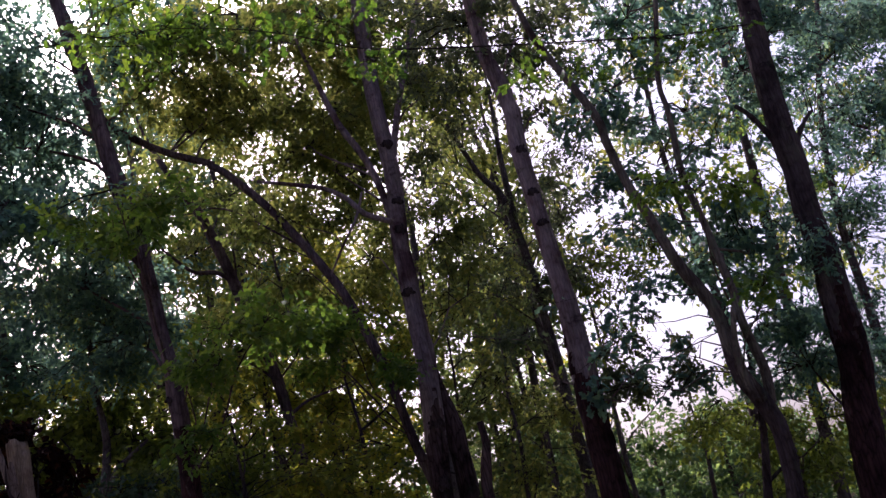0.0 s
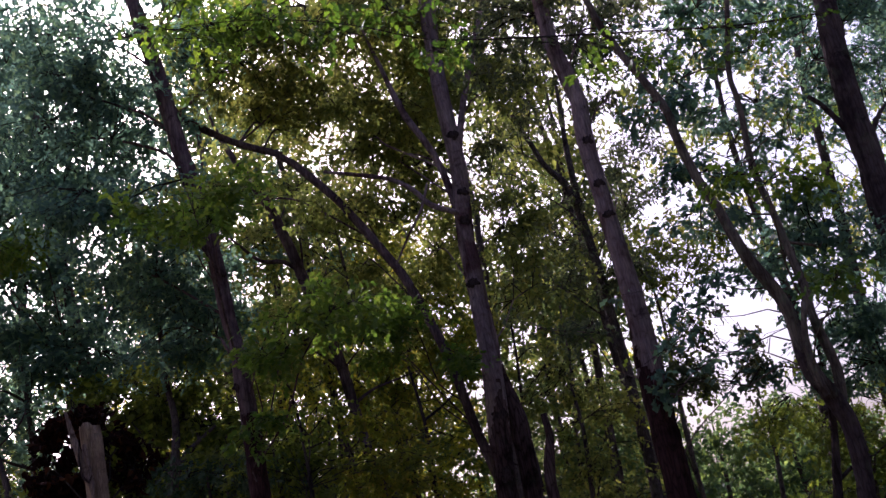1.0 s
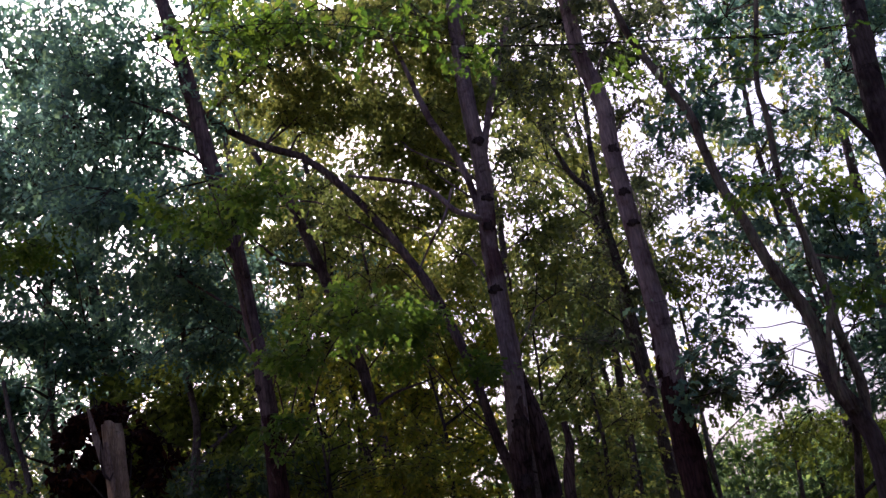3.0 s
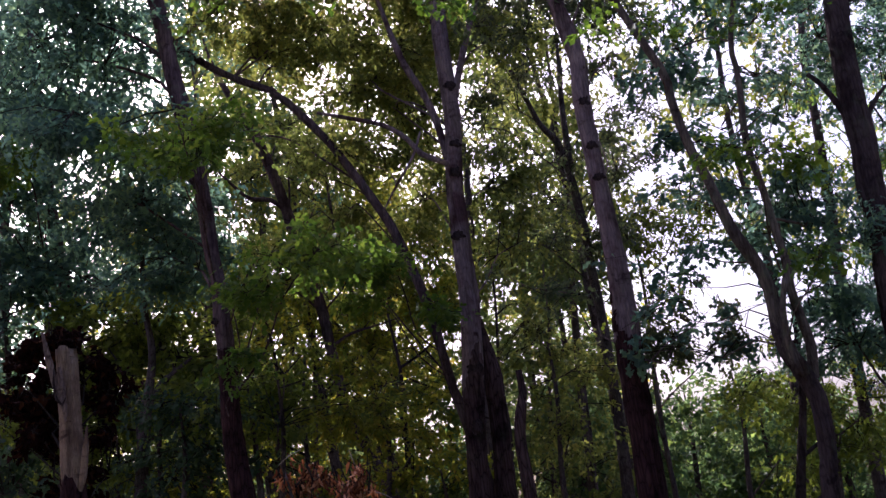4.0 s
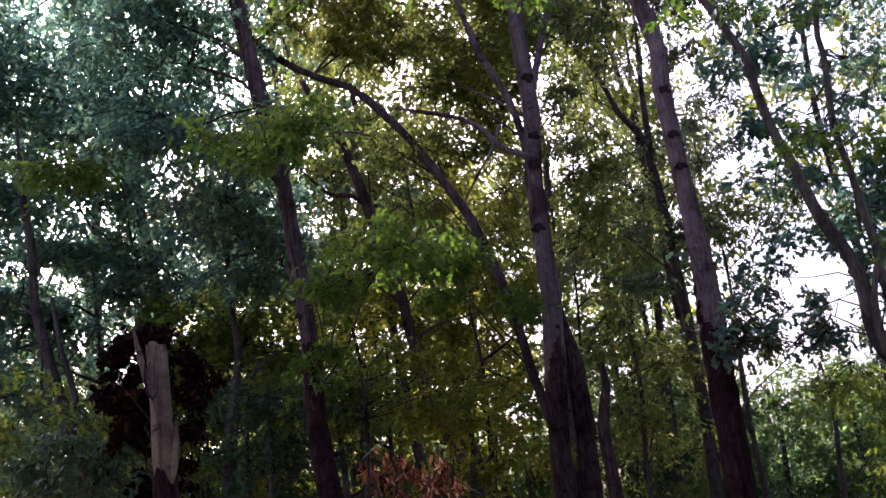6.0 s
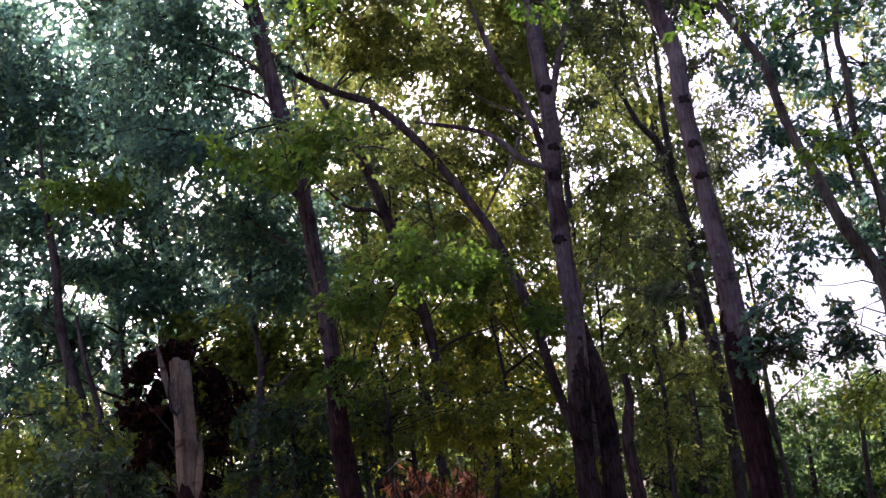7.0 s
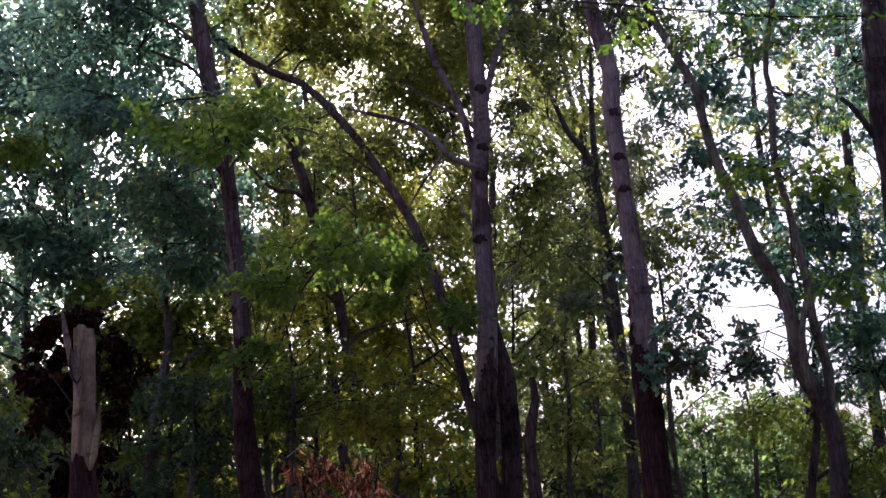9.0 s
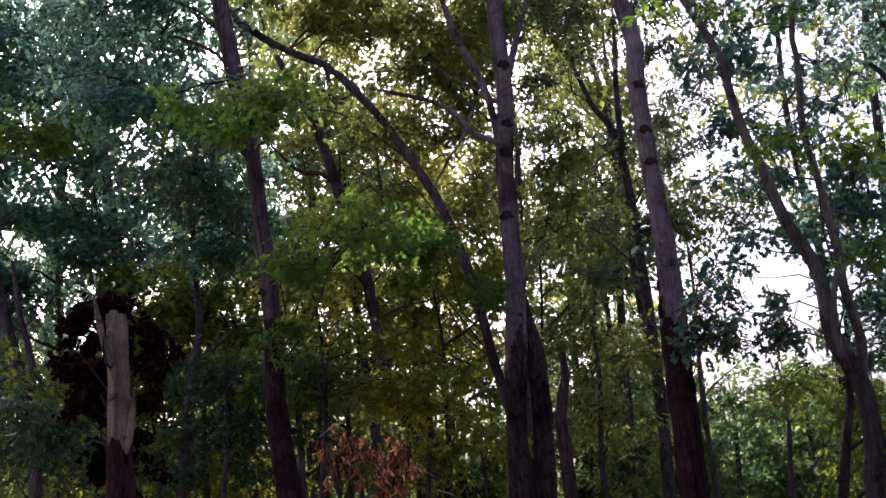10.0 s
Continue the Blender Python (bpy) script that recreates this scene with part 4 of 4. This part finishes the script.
def snag():
    depth, pts = STEM_SNAG
    base = Vector((pts[0][0], depth, 0))
    owner = thing("snag", base, "broken dead tree stub, bare pale wood, draped in withered brown leaves", "dead tree")
    local = [(x - base.x, 0.0, z, r) for x, z, r in pts]
    store = ([], [])
    tube(store, glide(local, 0.06), 20, 0.16)
    top = local[-1][2]
    verts = []
    for v in store[0]:
        if v.z > top - 0.10:
            v = Vector((v.x, v.y, v.z - 0.05 + 0.16 * noise.noise(Vector((v.x * 16, v.y * 16, 3.1)))))
        verts.append(v)
    me = mesh_of("trunk", verts, store[1], DEADWOOD)
    me.shade_smooth()
    part("trunk", me, owner, "bare pale wood with a torn top")
    x0 = local[-1][0]
    # dark bark that is left on the lower stub, torn along its upper rim
    store = ([], [])
    tube(store, [(x, y, z, r * 1.1) for x, y, z, r in glide(local, 0.06) if z < 2.62], 20, 0.16, cap=False)
    rim = max(v.z for v in store[0])
    verts = [Vector((v.x, v.y, v.z - 0.3 * abs(noise.noise(Vector((v.x * 14, v.y * 14, 7.7)))))) if v.z > rim - 0.08 else v for v in store[0]]
    me = mesh_of("bark_sleeve", verts, store[1], BARK_ROUGH)
    me.shade_smooth()
    part("bark_sleeve", me, owner, "dark bark with a torn rim")
    splinter("bark_slab", owner, [(x0 - 0.01, -0.115, 3.1, 0.01), (x0 - 0.045, -0.12, 3.25, 0.026), (x0 - 0.105, -0.115, 3.5, 0.032), (x0 - 0.165, -0.1, 3.77, 0.012)], WEATHERED)
    splinter("bark_slab", owner, [(x0 + 0.12, -0.06, 2.4, 0.02), (x0 + 0.15, -0.08, 2.52, 0.034), (x0 + 0.175, -0.08, 2.74, 0.03), (x0 + 0.19, -0.08, 2.93, 0.008)], DEADWOOD)
    # torn gouge across the bare wood
    splinter("torn_strip", owner, [(x0 + 0.03, -0.12, 2.98, 0.008), (x0 + 0.02, -0.13, 3.12, 0.03), (x0 - 0.01, -0.125, 3.3, 0.036), (x0 - 0.02, -0.115, 3.45, 0.02)], WEATHERED, 8, 0.35)
    splinter("crack", owner, [(x0 - 0.055, -0.14, 3.46, 0.004), (x0 - 0.06, -0.145, 3.3, 0.012), (x0 - 0.035, -0.15, 3.17, 0.016), (x0 + 0.01, -0.15, 3.12, 0.014), (x0 + 0.04, -0.145, 3.18, 0.004)], SCAR, 6, 0.5)
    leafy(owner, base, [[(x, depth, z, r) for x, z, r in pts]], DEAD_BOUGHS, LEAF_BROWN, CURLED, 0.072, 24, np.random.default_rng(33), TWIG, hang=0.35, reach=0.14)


snag()


def dead_sapling():
    x, y = RED_BOUGHS[0][0], RED_BOUGHS[0][1]
    base = Vector((x + 0.25, y, 0))
    owner = thing("dead_sapling", base, "dead sapling with hanging withered rust-red leaves and bleached twigs", "dead sapling")
    stems = [[(x + 0.25, y, -0.1, 0.03), (x + 0.2, y, 0.9, 0.024), (x + 0.1, y, 1.8, 0.016), (x, y, 2.3, 0.006)],
             [(x + 0.25, y, 0.4, 0.02), (x + 0.4, y, 1.2, 0.016), (x + 0.5, y, 2.0, 0.01), (x + 0.48, y, 2.3, 0.004)]]
    for s in stems:
        part("stem", limb_mesh("stem", [(*(Vector(q[:3]) - base), q[3]) for q in s], 7, BARK_THIN, 0.1), owner)
    for s in PALE_TWIGS:
        part("twig", limb_mesh("twig", [(*(Vector(q[:3]) - base), q[3]) for q in s], 6, PALE_TWIG, 0.04), owner, "bleached bare twig")
    leafy(owner, base, stems, RED_BOUGHS, LEAF_DEAD, STRIP, 0.058, 12, np.random.default_rng(34), TWIG, hang=0.68, reach=0.1)


dead_sapling()

# ---- understory ----
for i, (x, depth, boughs) in enumerate(SAPLINGS):
    top = max(b[2] for b in boughs)
    big_tree((depth, [(x, -0.2, 0.07), (x + 0.03, 0.6, 0.05), (x - 0.05, top * 0.5, 0.04), (x + 0.04, top * 0.8, 0.028), (x, top, 0.012)]), [], boughs,
             "leafy young tree in the shaded understory", BARK_THIN, LEAF_OLIVE if i in (3, 4) else LEAF_WARM if i in (1, 2, 8) else LEAF_SHADED if i in (5, 6) else LEAF_DARK, 40 + i, LOBED, 0.092, 15, group="understory saplings")


# ---- bare poles between the trees ----
for i, (x, y, lean, height, r) in enumerate(POLES):
    rng = np.random.default_rng(90 + i)
    owner = thing("young_tree", (x, y, 0), "thin bare-stemmed young tree in the thicket", "tree", "poles in the thicket")
    zs = np.linspace(-0.2, height, 7)
    part("trunk", limb_mesh("trunk", [(lean * z + 0.05 * rng.normal(), 0.05 * rng.normal(), z, r * (1.15 - 0.9 * max(z, 0) / height)) for z in zs], 9, (BARK_THIN, BARK_DARK)[i % 2], 0.2, 0.1), owner)
    for k in range(4):
        z = height * (0.35 + 0.15 * k + 0.05 * rng.random())
        a = rng.choice((-1, 1)) * (0.35 + 0.5 * rng.random())
        q = np.array((lean * z, 0, z))
        part("branch", limb_mesh("branch", [(*q, r * 0.35), (*(q + (a * 0.5, 0.1 * rng.normal(), 0.16)), r * 0.26), (*(q + (a, 0.2 * rng.normal(), 0.22 + 0.2 * rng.random())), r * 0.1)], 6, TWIG, 0.12), owner)


# ---- the wood behind ----
def wood_tree(seed, height, spread, count, leaf_mat, low=0.18, twigs=30, size=0.16):
    rng = np.random.default_rng(seed)
    owner = thing("woodland_tree", (0, 0, 0), "slim woodland tree with a light green crown", "tree", "trees of the wood behind")
    lean = rng.normal(size=2) * 0.05
    pts = [(lean[0] * z + 0.12 * math.sin(z * 0.8 + seed), lean[1] * z, z, 0.13 * (1 - z / height * 0.85)) for z in np.linspace(-0.2, height, 9)]
    part("trunk", limb_mesh("trunk", pts, 9, BARK_THIN, 0.5, 0.08), owner)
    boughs = []
    for k in range(count):
        z = height * (low + (0.98 - low) * (k + rng.random()) / count)
        a = rng.random() * 6.28
        d = spread * (0.25 + 0.5 * rng.random()) * (1.15 - 0.6 * z / height)
        boughs.append((d * math.cos(a), d * math.sin(a), z, spread * 0.42, spread * 0.26, twigs))
    leafy(owner, (0, 0, 0), [pts], boughs, leaf_mat, SMALL, size, 12, rng, BARK_THIN, twig_sides=0, joined=True)
    return owner


kinds = [wood_tree(70 + i, *k) for i, k in enumerate([
    (13.5, 2.8, 24, LEAF_FAR), (11.5, 2.7, 20, LEAF_WARM), (10.0, 2.6, 18, LEAF_FAR), (12.0, 2.6, 20, LEAF_WARM),
    (4.6, 2.3, 14, LEAF_CLEAR), (5.3, 2.5, 15, LEAF_DARK),
    (15.5, 3.6, 24, LEAF_OLIVE, 0.42, 20, 0.13), (16.5, 3.6, 26, LEAF_COOL, 0.45, 21, 0.13)])]
rng = np.random.default_rng(5)
spots = []
for depth, gap in ((21, 5.2), (27, 5.6), (35, 7.5)):
    x = -depth * 0.62
    while x < depth * 0.66:
        y = depth + rng.normal() * 1.0
        px = x + rng.normal() * 0.5
        # low growth only in the clearing behind the forked tree
        if 0.19 < px / y < 0.41:
            pass
        elif px / y > 0.41:
            spots.append((px, y, 2 + int(rng.integers(4))))
        else:
            spots.append((px, y, int(rng.integers(4))))
        x += gap if y < 26 else gap * 0.9
for y, gap in ((24, 3.0), (30, 2.8)):
    for x in np.arange(-0.6 * y, 0.185 * y, gap):
        spots.append((x + rng.normal() * 0.4, y + rng.normal() * 0.7, 5 if x < -0.3 * y else 4))
for x in (-5.5, -2.8, -0.6, 1.6, 3.4):
    spots.append((x + rng.normal() * 0.4, 25 + rng.normal(), (1, 2, 3)[int(rng.integers(3))]))
for y in (26, 29.5, 34):
    for x in np.arange(0.185 * y, 0.43 * y, 1.9):
        spots.append((x + rng.normal() * 0.3, y + rng.normal() * 0.6, 4))
# bushes that close the gaps under the crowns
for x, y, k in ((-6.6, 22, 5), (-8.4, 24, 5)):
    spots.append((x, y, k))
# tall thin crowns that close the view upwards
for x, y, k in ((-7.6, 20, 7), (-3.8, 19.5, 7), (-1.2, 20, 6), (1.4, 19.5, 6), (4.35, 20, 6), (7.6, 20.5, 6), (9.8, 19.5, 6),
                (-12.0, 24, 7), (-9.2, 23.5, 7), (-6.2, 24.5, 7), (-3.0, 24, 6), (0.2, 24.5, 6), (2.9, 23.5, 6), (13.5, 20, 6)):
    spots.append((x, y, k))
# unseen trees and bushes added around and behind the path to block light from there
for i in range(13):
    a, r = radians(75 + 210 * i / 12 + rng.normal() * 4), 5.5 + 10 * rng.random()
    spots.append((-r * math.sin(a), r * math.cos(a), int(rng.integers(4))))
for i in range(16):
    a, r = radians(70 + 220 * i / 15 + rng.normal() * 3), 5.5 + 3 * rng.random()
    spots.append((-r * math.sin(a), r * math.cos(a), 4 + i % 2))
used = set()
for x, y, k in spots:
    m = pose(x, y, 0, 0, 0, rng.random() * 360)
    if k not in used:
        kinds[k].matrix_basis = m
        used.add(k)
    else:
        copy_thing(kinds[k], m)
